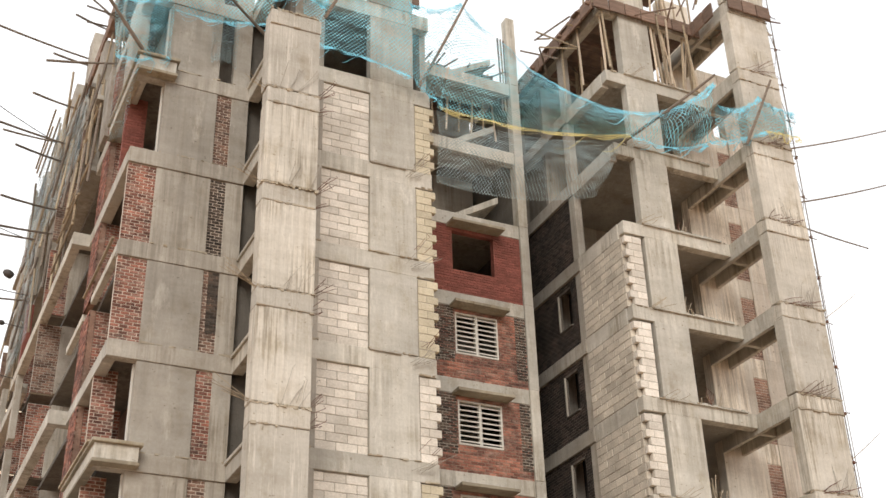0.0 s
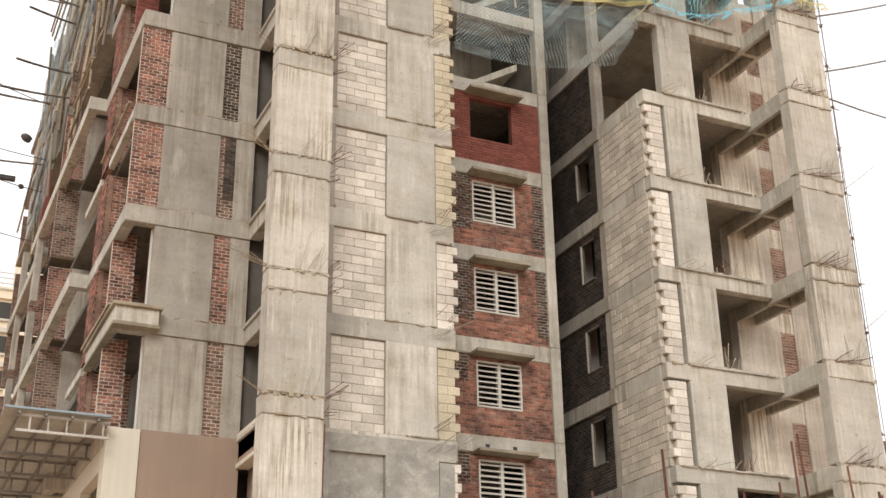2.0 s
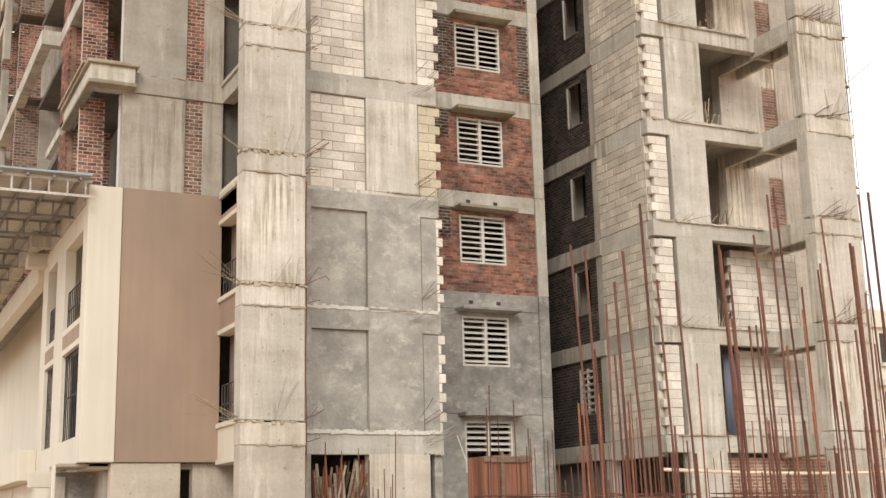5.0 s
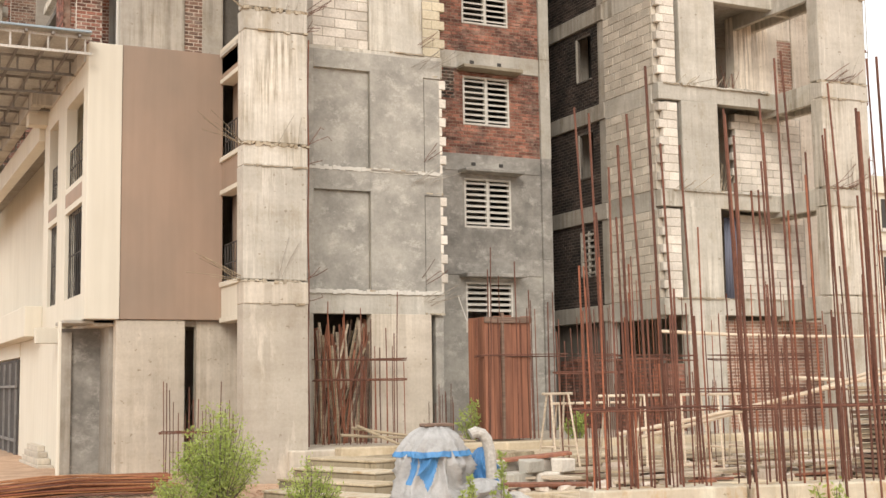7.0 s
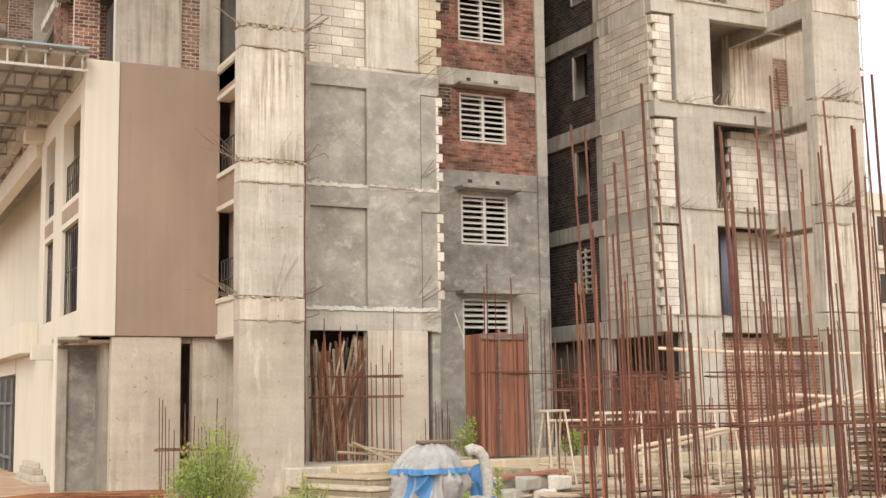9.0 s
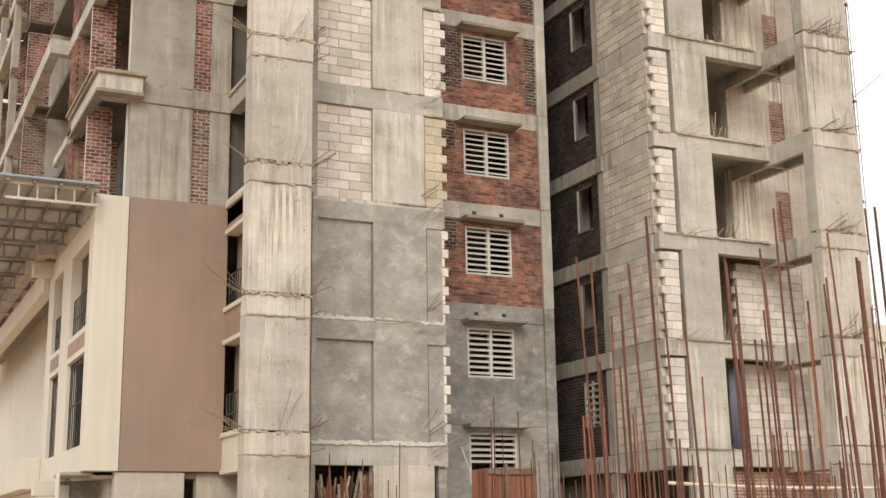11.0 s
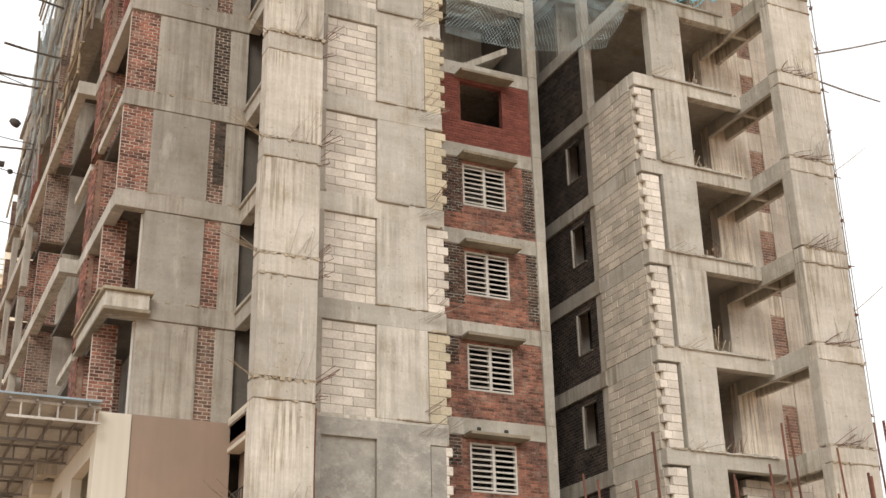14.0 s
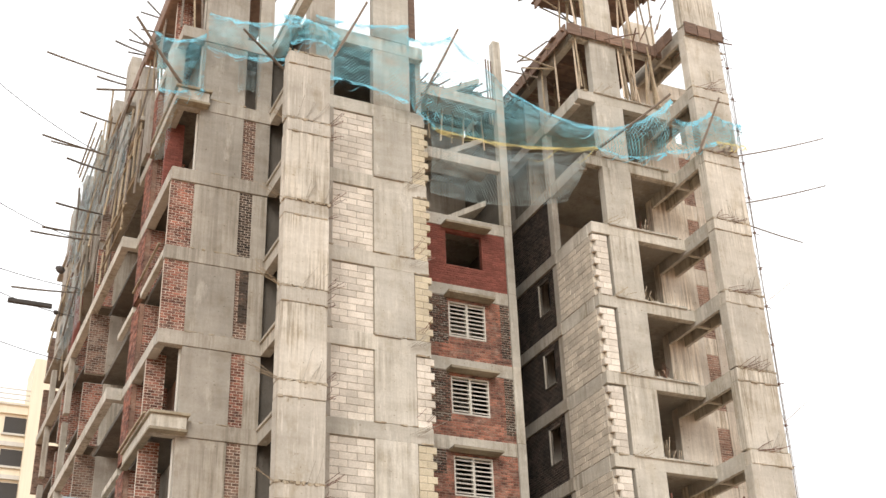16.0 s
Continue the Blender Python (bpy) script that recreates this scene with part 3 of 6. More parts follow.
for k in range(1, 10):
    z = landing(k)
    solid("beam", PLASTER_DARK if k < 3 else CONC, stair_frame, (13.5, 18.4, 31.68, 31.95, z, z + 0.5), wob=0.006)
    # slab added deep inside to keep the tower dark
    solid("deep_slab", CONC_GREY, stair_frame, (13.5, 18.4, 33.3, 35.0, z + 1.2, z + 1.4))
    # added deck: stops light from above, so the empty window below stays dark
    if k == 7:
        solid("floor_deck", CONC_GREY, stair_frame, (13.5, 18.4, 33.21, 35.0, z + 0.3, z + 0.45), (13.5, 15.19, 31.96, 33.2, z + 0.3, z + 0.45))
    if k >= 7:
        solid("landing_slab", CONC, stair_frame, (15.2, 18.3, 31.95, 33.2, z + 0.36, z + 0.5))
        bm = bmesh.new()
        vs = [bm.verts.new(p) for p in ((15.6, 32.1, z + 0.4), (15.6, 32.1, z + 0.15), (17.9, 32.1, z + 1.55), (17.9, 32.1, z + 1.8))]
        f = bm.faces.new(vs)
        r = bmesh.ops.extrude_face_region(bm, geom=[f])
        bmesh.ops.translate(bm, vec=(0, 1.1, 0), verts=[v for v in r["geom"] if isinstance(v, bmesh.types.BMVert)])
        part("flight", bm, CONC, stair_frame)
struct("wall_stair_back", CONC_GREY, "far wall of the stair tower", "wall", (13.5, 18.45, 35.0, 35.2, 0.5, 30.4), bevel=0)
struct("wall_stair_side", CONC_SHADE, "side wall of the stair tower, coloured dark for well shade", "wall", (18.45, 18.7, 32.0, 35.2, 0.5, 29.6), bevel=0)


def louvre(parent_name, x0, x1, z0, z1, y, rng, cut=0):
    win = thing(parent_name, "white precast concrete louvre window with two banks of slats", "window", "stair windows", "structure")
    f = 0.06
    for bx in ((x0, x0 + f), (x1 - f, x1), ((x0 + x1) / 2 - 0.045, (x0 + x1) / 2 + 0.045)):
        solid("frame_post", WHITE, win, (bx[0], bx[1], y - 0.03, y + 0.12, z0, z1), bevel=0.006)
    for zz in ((z0, z0 + f), (z1 - f, z1)):
        solid("frame_rail", WHITE, win, (x0 + f, x1 - f, y - 0.028, y + 0.12, zz[0], zz[1]), bevel=0.006)
    n = 8
    step = (z1 - z0 - 2 * f) / n
    for half in ((x0 + f, (x0 + x1) / 2 - 0.045), ((x0 + x1) / 2 + 0.045, x1 - f)):
        for i in range(n):
            if cut and i < cut:
                continue
            z = z0 + f + step * (i + 0.5)
            bm = bmesh.new()
            h, d = step * 0.22, 0.05
            vs = [bm.verts.new((x, y + yy, z + zz)) for x in half for yy, zz in ((-0.02, -h), (-0.02, -h + 0.045), (0.09, h + 0.015), (0.09, h - 0.03))]
            for q in ((0, 1, 2, 3), (4, 7, 6, 5), (0, 4, 5, 1), (1, 5, 6, 2), (2, 6, 7, 3), (3, 7, 4, 0)):
                bm.faces.new([vs[j] for j in q])
            part("slat", bm, WHITE, win)
    return win


for k in range(1, 8):
    zt = 13.8 + 3.0 * (k - 4)
    zb = zt - 1.44
    z0, z1 = landing(k - 1) + 0.5 if k > 1 else 0.5, landing(k)
    hole = (15.87 - 13.5, 17.39 - 13.5, zb, zt)
    if k < 3:
        bm = bmesh.new()
        for bx in ((13.5, 15.87, z0, z1), (17.39, 18.4, z0, z1), (15.87, 17.39, z0, zb), (15.87, 17.39, zt, z1)):
            bar_box(bm, bx[0], bx[1], 31.7, 31.9, bx[2], bx[3])
        tagged(part("wall_plastered", bm, PLASTER if k == 1 else PLASTER_DARK), "rough grey cement-plastered stair wall", "wall", kind="structure")
    elif k == 7:
        brick_wall("wall_brick", "fresh maroon brick wall round an empty window hole", BRICK_DEEP, BRICK_DEEP, (13.5, 31.7), 0, 4.9, z0, z1, k, hole)
    else:
        brick_wall("wall_brick", "red brick stair wall with dark overburnt patches", BRICK, MORTAR_BROWN, (13.5, 31.7), 0, 4.9, z0, z1, k, hole)
        patches = [(15.0, 15.84, z0 + 0.55, z1)] if k > 4 else [(15.0, 15.6, z1 - 0.9, z1)]
        if k > 4:
            patches.append((18.02, 18.4, z0 + 0.3, z1))
        for a, b, za, zb2 in patches:
            brick_wall("wall_patch", "overburnt dark brick patch in the wall", BRICK_DARK, MORTAR, (a, 31.688), 0, b - a, za, zb2, k + 50, thick=0.018, depth=0.02)
    if k < 7:
        louvre("louvre_window", 15.87, 17.39, zb, zt, 31.72, rng, 3 if k == 1 else 0)
    sh = thing("window_hood", "thin concrete hood over the window, stained along its edge", "window hood", "window hoods", "structure")
    slab = solid("hood_slab", CONC_HOOD if k > 2 else PLASTER_DARK, sh, (15.68, 17.62, 31.2, 31.72, zt + 0.12, zt + 0.22), wob=0.012)
    if k == 2 or k == 3:
        # dark blocks put for the shade inside empty pockets
        for x in (16.1, 17.0):
            solid("pocket", DARK, slab, (x, x + 0.14, 31.66, 31.7, zt + 0.36, zt + 0.46))

# ---- light well: the flank of the far wing ----
flank = tagged(new("flank_frame"), "raw concrete beams and columns along the light well", "building frame", kind="structure")
for n in range(1, 11):
    solid("beam", CONC, flank, (20.1, 20.4, 28.4, 30.75, FL(n) - 0.55, FL(n)))
    solid("beam", CONC_GREY, flank, (20.06, 20.4, 30.75, 38.0, FL(n) - 0.5, FL(n) - 0.02))
    solid("ledge", CONC_GREY, flank, (19.55, 20.06, 34.1, 34.5, FL(n) - 0.5, FL(n) - 0.4))
    za, zb = (FL(n - 1) if n > 1 else 0.5), FL(n) - 0.5
    solid("column", CONC_GREY, flank, (20.12, 20.4, 30.75, 31.1, za, zb))
    # deeper column in a darker colour, for the shade inside the well
    solid("column", CONC_SHADE, flank, (20.05, 20.4, 34.2, 34.7, za, zb))
for n in range(1, 7):
    z0, z1 = FL(n), FL(n + 1) - 0.55
    w = tagged(solid("block_wall", MORTAR, None, (20.103, 20.36, 28.27, 30.74, z0, z1)), "pale aerated block wall on the flank of the wing", "wall", "flank block walls", "structure")
    lay_blocks(w, (20.17, 30.74), -90, 2.48, z0 + 0.005, z1 - 0.005, random.Random(60 + n), BLOCK_MESH_D)
for n in range(0, 7):
    z0, z1 = (FL(n) if n else 0.5), FL(n + 1) - 0.5
    hole = (1.9, 2.7, z0 + 0.9, z1 - 0.25)
    if n == 0:
        continue
    brick_wall("wall_brick", "dark brick wall with an empty window, well shade in its colour", BRICK_WELL, MORTAR_WELL, (20.14, 34.2), -90, 3.1, z0 - 0.02, z1, 80 + n, hole, 0.1, 0.11)
    win = thing("window_frame", "pale cement window surround in the light well", "window", "light well windows", "structure")
    y = 34.2
    solid("jamb", CONC_GREY, win, (20.10, 20.16, y - 1.945, y - 1.88, hole[2], hole[3]))
    solid("sill", CONC_SHADE, win, (20.1, 20.3, y - 2.7, y - 1.9, hole[2] - 0.06, hole[2]))
    if n == 1:
        # precast grid in the lowest opening
        for i in range(7):
            zz = hole[2] + (hole[3] - hole[2]) * (i + 0.5) / 7
            solid("slat", CONC_GREY, win, (20.11, 20.2, y - 2.7, y - 1.95, zz - 0.035, zz + 0.035), bevel=0.006)
        for yy in (1.95, 2.3, 2.66):
            solid("mullion", CONC_GREY, win, (20.105, 20.2, y - yy - 0.04, y - yy, hole[2], hole[3]), bevel=0.006)
# added partition: near-black so that the well windows look unlit inside
struct("wall_dark_backing", DARK, "added near-black partition that darkens the light well windows", "wall", (21.0, 21.1, 31.1, 33.0, 0.5, FL(7)), bevel=0)
struct("wall_well_back", CONC_SHADE, "far wall of the light well, its shade in the colour", "wall", (18.7, 20.05, 35.0, 35.2, 0.4, FL(10)), (20.41, 20.5, 33.0, 38.0, FL(7), FL(10)), (20.41, 20.5, 34.7, 38.0, 0.4, FL(7)), (20.41, 20.5, 31.1, 34.7, 0.4, FL(1)), bevel=0)
brick_wall("wall_brick", "dark brick wall high in the light well, shade in its colour", BRICK_WELL, MORTAR_WELL, (20.14, 34.2), -90, 3.1, FL(7) - 0.02, FL(8) - 0.5, 97)

# ---- far wing ----
frame_far = tagged(new("far_frame"), "raw concrete columns, beams and projecting tie beams of the far wing", "building frame", kind="structure")
for n in range(1, 11):
    z = FL(n)
    solid("beam", CONC, frame_far, (20.12, 24.26, 28.08, 28.38, z - 0.46, z), wob=0.008)
    # a channel of two thin beams with a sunken soffit between them
    solid("tie_beam", CONC, frame_far, (24.262, 24.40, 26.5, 29.9, z - 0.6, z), wob=0.006)
    solid("tie_beam", CONC, frame_far, (24.98, 25.12, 26.5, 29.9, z - 0.6, z), wob=0.006)
    solid("tie_slab", CONC_GREY, frame_far, (24.40, 24.98, 26.6, 29.9, z - 0.16, z - 0.01))
    solid("cross_rib", CONC, frame_far, (24.40, 24.98, 28.15, 28.3, z - 0.585, z - 0.16))
for n in range(0, 11):
    za, zb = (FL(n) if n else 0.3), FL(n + 1) - 0.46
    o = rng.uniform(-0.015, 0.015)
    if n < 10:
        solid("column", CONC, frame_far, (20.88 + o, 22.13 + o, 28.06 + o, 28.4, za, zb), wob=0.006)
        ragged(frame_far, 20.85, 22.2, 28.04 + o, za + 0.015, rng, 0.7)
        ragged(frame_far, 20.3, 24.1, 28.06, FL(n + 1) - 0.01, rng, 0.5)
    solid("rear_column", CONC_REAR_LIT, frame_far, (24.27, 25.62, 29.9 + o, 30.3, za, zb + 0.46))
    if n < 10:
        solid("rear_panel", CONC_REAR_LIT, frame_far, (25.64, 26.0, 29.94, 30.3, za, zb + 0.46), (26.55, 28.3, 29.92, 30.3, za, zb + 0.46))
        solid("rear_lintel", CONC_REAR_LIT, frame_far, (26.0, 26.55, 29.94, 30.3, zb - 0.25, zb + 0.46))
        if 0 < n < 9:
            brick_wall("wall_brick", "narrow red brick infill between concrete piers", BRICK_PALE, MORTAR_PALE, (26.0, 29.95), 0, 0.55, za, zb - 0.25, 100 + n)
front_col = tagged(new("corner_column"), "broad raw concrete corner column, streaked and ragged at its joints", "column", kind="structure")
levels = [-0.2] + [FL(n) + 0.02 for n in range(1, 11)] + [35.2]
for a, b in zip(levels, levels[1:]):
    lift("lift", front_col, CONC_FIN, 24.25, 25.95, 26.2, 26.65, a, b, rng)
for n in range(1, 7):
    z0, z1 = FL(n), FL(n + 1) - 0.46
    w = tagged(solid("block_wall", MORTAR, None, (20.3, 20.74, 28.093, 28.36, z0, z1 - 0.07)), "end of a pale block wall with projecting toothed courses", "wall", "toothed block ends", "structure")
    lay_blocks(w, (20.24, 28.16), 0, 0.5, z0 + 0.005, z1 - 0.09, random.Random(120 + n), None, 0.13, 0)
for n, x0 in ((1, 23.4), (2, 23.4)):
    z0, z1 = FL(n), FL(n + 1) - 0.46
    w = tagged(solid("block_wall", MORTAR, None, (x0 + 0.02, 25.9, 28.933, 29.19, z0, z1)), "pale block wall beside an open doorway", "wall", "toothed block walls", "structure")
    lay_blocks(w, (x0, 29.0), 0, 2.45, z0 + 0.005, z1 - 0.005, random.Random(130 + n), None, 0.12, 0)
brick_wall("wall_brick", "rough red brick wall at ground level", BRICK, MORTAR_BROWN, (20.2, 28.3), 0, 0.7, 0.5, 2.4, 140)
brick_wall("wall_brick", "rough red brick wall at ground level", BRICK_PALE, MORTAR_PALE, (22.2, 28.5), 0, 4.0, 0.5, 3.6, 141)
brick_wall("wall_brick", "rough red brick wall in the light well", BRICK, MORTAR_DARK, (20.2, 33.8), -90, 5.3, 0.5, 2.6, 142)

# ---- near wing: front face ----
near = tagged(new("near_frame"), "grey raw concrete piers and bands of the near wing", "building frame", kind="structure")
for n in range(3, 10):
    za, zb = FL(n), FL(n + 1) - 0.5
    solid("pier", CONC_GREY, near, (5.78, 7.36, 30.04 + rng.uniform(-0.01, 0.01), 30.3, za, zb))
    solid("pier", CONC_GREY, near, (7.8, 8.33, 30.05, 30.3, za, zb))
    solid("band", CONC_GREY, near, (4.97, 8.33, 30.0, 30.3, FL(n + 1) - 0.5, FL(n + 1)), wob=0.008)
    if n < 8:
        mat = BRICK_DARK if n == 6 else (BRICK_OLD if n in (3, 5, 7) else BRICK)
        brick_wall("wall_brick", "narrow brick strip between two concrete piers", mat, MORTAR_PALE, (7.36, 30.07), 0, 0.44, za, zb, 150 + n)
        if n == 5:
            brick_wall("wall_patch", "dark brick patch in the strip", BRICK_DARK, MORTAR_DARK, (7.5, 30.055), 0, 0.3, za + 0.6, zb, 158, thick=0.018, depth=0.02)
    if n in (5, 6):
        brick_wall("wall_brick", "red brick corner infill with pale joints", BRICK, MORTAR_PALE, (5.0, 30.07), 0, 0.78, za, zb, 160 + n)
    else:
        # an open balcony with a brick back wall and an empty door
        brick_wall("wall_brick", "red brick back wall of an open balcony", BRICK if n != 7 else BRICK_DEEP, MORTAR_PALE if n != 7 else BRICK_DEEP, (5.0, 31.6), 0, 0.62, za, zb + 0.3, 180 + n)
        solid("door_jamb", WHITE, near, (5.74, 5.8, 30.3, 30.42, za, zb))
# the return wall between the near wing and the wall-column
for n in range(3, 10):
    z = FL(n)
    solid("return_slab", CONC, near, (8.3, 8.62, 26.4, 30.0, z - 0.5, z - 0.07))
    solid("return_cap", CONC, near, (8.24, 8.62, 26.4, 30.0, z - 0.07, z + 0.03))
# dark colour stands in for the shade of this closed inside
struct("wall_return", CONC_SHADE, "inner wall behind the return openings, coloured for shade", "wall", (8.9, 9.05, 28.1, 33.0, FL(3), FL(9)), (8.4, 9.0, 30.3, 30.5, FL(3), FL(9)), bevel=0)
# balconies with a moulded coping that turns the corner
for n in (4, 8):
    z = FL(n)
    solid("balcony_cap", CONC_HOOD, near, (4.82, 6.08, 29.6, 29.98, z + 0.03, z + 0.12), wob=0.008)
    solid("balcony_cap", CONC_HOOD, near, (4.82, 5.1, 29.985, 33.8, z + 0.03, z + 0.12), wob=0.008)
    solid("balcony_face", CONC, near, (4.9, 6.0, 29.7, 29.98, z - 0.38, z + 0.028), wob=0.006)
    solid("balcony_face", CONC, near, (4.9, 5.1, 29.985, 33.8, z - 0.38, z + 0.028), wob=0.006)
    solid("balcony_foot", CONC_HOOD, near, (4.86, 6.04, 29.66, 29.99, z - 0.48, z - 0.383), wob=0.006)
    solid("balcony_foot", CONC_HOOD, near, (4.86, 5.1, 29.995, 33.8, z - 0.48, z - 0.383), wob=0.006)
for n in range(4, 10):
    ragged(near, 5.8, 7.4, 30.01, FL(n) + 0.01, rng, 0.6)
    ragged(near, 7.8, 8.3, 30.02, FL(n) + 0.01, rng, 0.6)
struct("wall_open_storey", CONC_GREY, "inner wall behind the netted opening", "wall", (7.2, 8.3, 31.5, 31.7, FL(8), FL(9)), bevel=0)
# flank of the near wing: balcony beams, fins, infill
side = tagged(new("near_flank"), "raw concrete balcony beams stepping back along the near wing", "building frame", kind="structure")
for n in range(3, 10):
    z = FL(n)
    if n in (3, 5, 7):
        solid("edge_beam", CONC, side, (4.97, 5.3, 30.3, 35.6, z - 0.42, z), wob=0.01)
        solid("stub", CONC, side, (4.45, 5.3, 35.45, 35.75, z - 0.42, z + 0.02), wob=0.01)
        solid("edge_beam", CONC, side, (4.45, 4.75, 35.75, 48.0, z - 0.42, z), wob=0.01)
        solid("edge_beam", CONC, side, (4.75, 5.1, 48.0, 58.0, z - 0.42, z), wob=0.01)
    elif n == 8 or n == 9:
        solid("edge_beam", CONC, side, (4.97, 5.3, 30.3, 36.0, z - 0.42, z), wob=0.01)
    else:
        solid("edge_beam", CONC, side, (4.98, 5.16, 30.3, 33.8, z - 0.24, z), wob=0.01)
        solid("edge_beam", CONC, side, (4.98, 5.16, 35.0, 37.6, z - 0.24, z), wob=0.01)
        solid("rail_pole", BAMBOO, side, (4.92, 5.0, 31.0, 35.0, z + 0.5, z + 0.56), bevel=0)
    # soffits: old grey-brown concrete, darkened further for shade under the slabs
    solid("slab", CONC_SHADE, side, (5.3, 8.3, 30.3, 58.0, z - 0.2, z - 0.02))
    if n == 9:
        continue
    zb = FL(n + 1) - 0.42
    brick_wall("wall_brick", "red brick fin between balconies", BRICK, MORTAR_PALE if n % 2 else MORTAR, (5.19, 33.8), 0, 1.0, z, zb, 200 + n)
    brick_wall("wall_brick", "narrow end of a red brick fin", BRICK, BRICK_OLD, (4.98, 35.0), -90, 1.2, z, zb, 210 + n)
    brick_wall("wall_brick", "brick cross wall on a balcony", BRICK if n % 2 else BRICK_OLD, MORTAR, (4.5, 41.5), 0, 0.75, z, zb, 220 + n)
    solid("cross_wall", CONC_GREY, side, (5.25, 6.4, 41.4, 41.7, z, zb))
    brick_wall("wall_brick", "brick cross wall on a balcony", BRICK, MORTAR, (4.8, 50.0), 0, 1.6, z, zb, 230 + n)
    solid("post", BRICK_DEEP if n == 7 else CONC_GREY, side, (4.47, 4.72, 46.2, 46.6, z, zb))
    solid("post", CONC_GREY, side, (4.8, 5.05, 55.0, 55.4, z, zb))
    brick_wall("wall_brick", "brick end wall of the last balcony", BRICK_OLD, MORTAR_BROWN, (4.8, 57.8), 0, 1.8, z, zb, 240 + n)
    struct("wall_set_back", CONC_GREY if n % 2 else BRICK_OLD, "set-back wall behind the balconies", "wall", (6.4, 6.6, 32.0, 58.0, z, zb + 0.2), bevel=0)

# ---- finished storeys of the near wing ----
finished = tagged(new("painted_wall"), "smooth painted wall, brown beside a cream corner", "wall", kind="structure")
solid("brown_face", BROWN, finished, (5.84, 8.33, 30.0, 30.3, 3.55, FL(3) + 0.02), label="flat brown painted face")
solid("cream_corner", CREAM, finished, (5.03, 5.836, 29.96, 30.3, 3.55, 10.18), label="cream painted corner")
for y0, y1, z0, z1 in ((30.3, 30.56, 3.55, 10.15), (33.1, 34.5, 3.55, 10.15), (36.1, 37.0, 3.55, 10.15), (30.56, 33.1, 3.55, 4.18), (30.56, 33.1, 6.4, 7.05), (30.56, 33.1, 9.2, 10.15), (34.5, 36.1, 3.55, 4.18), (34.5, 36.1, 6.4, 7.05), (34.5, 36.1, 9.2, 10.15)):
    solid("cream_face", CREAM, finished, (5.03, 5.3, y0, y1, z0, z1), bevel=0.006)
solid("spandrel", BROWN, finished, (5.022, 5.029, 30.6, 33.06, 6.55, 6.9), (5.022, 5.029, 34.54, 36.06, 6.55, 6.9), bevel=0)
solid("cream_return", CREAM, finished, (6.2, 6.5, 37.0, 66.0, 3.55, 10.1), (5.3, 6.2, 37.0, 37.25, 3.55, 10.1))
solid("ledge", CREAM, finished, (4.55, 5.027, 36.9, 62.0, 3.42, 4.28), label="cream fascia of the recessed balconies")
solid("balcony_floor", CREAM, finished, (5.03, 6.2, 37.0, 62.0, 3.5, 3.72), label="balcony floor")
solid("head_beam", CREAM, finished, (4.86, 5.2, 37.05, 62.0, 9.05, 9.72), label="cream beam under the canopy")
solid("corbel", CREAM, finished, (4.5, 5.25, 36.5, 37.04, 9.42, 9.95), label="cream corbel")
# room darkness is painted on these sheets
struct("wall_rooms", DARK, "near-black sheets standing in for the unlit rooms behind windows", "wall", (6.2, 6.3, 30.4, 37.0, 3.6, 6.8), (5.3, 6.2, 33.9, 34.0, 3.8, 6.8), bevel=0)
solid("loggia_wall", CREAM, finished, (6.1, 6.2, 30.32, 37.0, 7.05, 9.95), (5.3, 6.1, 33.7, 33.9, 7.06, 9.94), label="cream back wall of the loggia")
for z in (3.55, 6.85, 9.95):
    struct("floor_slab", CONC_GREY, "slab of the finished storeys", "floor slab", (5.3, 8.6, 30.3, 37.0 if 5 < z < 8 else 60.0, z, z + 0.2), bevel=0)


def grille(y0, y1, z0, z1, along_x=None):
    g = thing("window_grille", "dark iron window grille with close upright bars", "grille", "window grilles")
    n = max(4, round((y1 - y0) / 0.26))
    for i in range(n + 1):
        bm = bmesh.new()
        y = y0 + (y1 - y0) * i / n
        rod(bm, (along_x if along_x else 5.14, y, z0), (along_x if along_x else 5.14, y, z1), 0.014)
        part("upright", bm, IRON, g)
    for z in (z0, (z0 + z1) / 2, z1):
        bm = bmesh.new()
        x = along_x if along_x else 5.14
        rod(bm, (x, y0, z), (x, y1, z), 0.018)
        part("rail", bm, IRON, g)


for y0, y1 in ((30.6, 33.06), (34.54, 36.06)):
    grille(y0, y1, 4.2, 6.38)
    grille(y0, y1, 7.07, 8.05)
# return bay between brown wall and wall-column
for z, zt in ((3.6, 4.35), (6.75, 7.45), (9.55, 10.2)):
    solid("cream_parapet", CREAM if z < 5 else BROWN, finished, (8.3, 8.6, 26.4, 30.0, z, zt))
    solid("cream_rail", CREAM, finished, (8.24, 8.6, 26.4, 30.0, zt, zt + 0.12), (8.25, 8.6, 26.4, 30.0, z - 0.12, z))
solid("brown_inner", BROWN, finished, (8.66, 8.8, 28.15, 30.3, 3.6, 10.2))
grille(28.0, 30.0, 4.45, 5.4, 8.4)
grille(28.0, 30.0, 7.55, 8.4, 8.4)
# ground storey of the near wing
lower = tagged(new("ground_piers"), "smooth grey concrete piers under the finished storeys", "building frame", kind="structure")
solid("pier", CONC_PLAIN, lower, (5.78, 7.43, 30.06, 30.4, -0.3, 3.54))
solid("pier", CONC_PLAIN, lower, (7.75, 8.8, 30.2, 30.5, -0.3, 3.54))
solid("soffit", CONC_PLAIN, lower, (5.3, 8.6, 30.3, 42.0, 3.4, 3.54))
solid("soffit_beam", CREAM, lower, (4.4, 5.3, 33.4, 33.7, 3.1, 3.5))
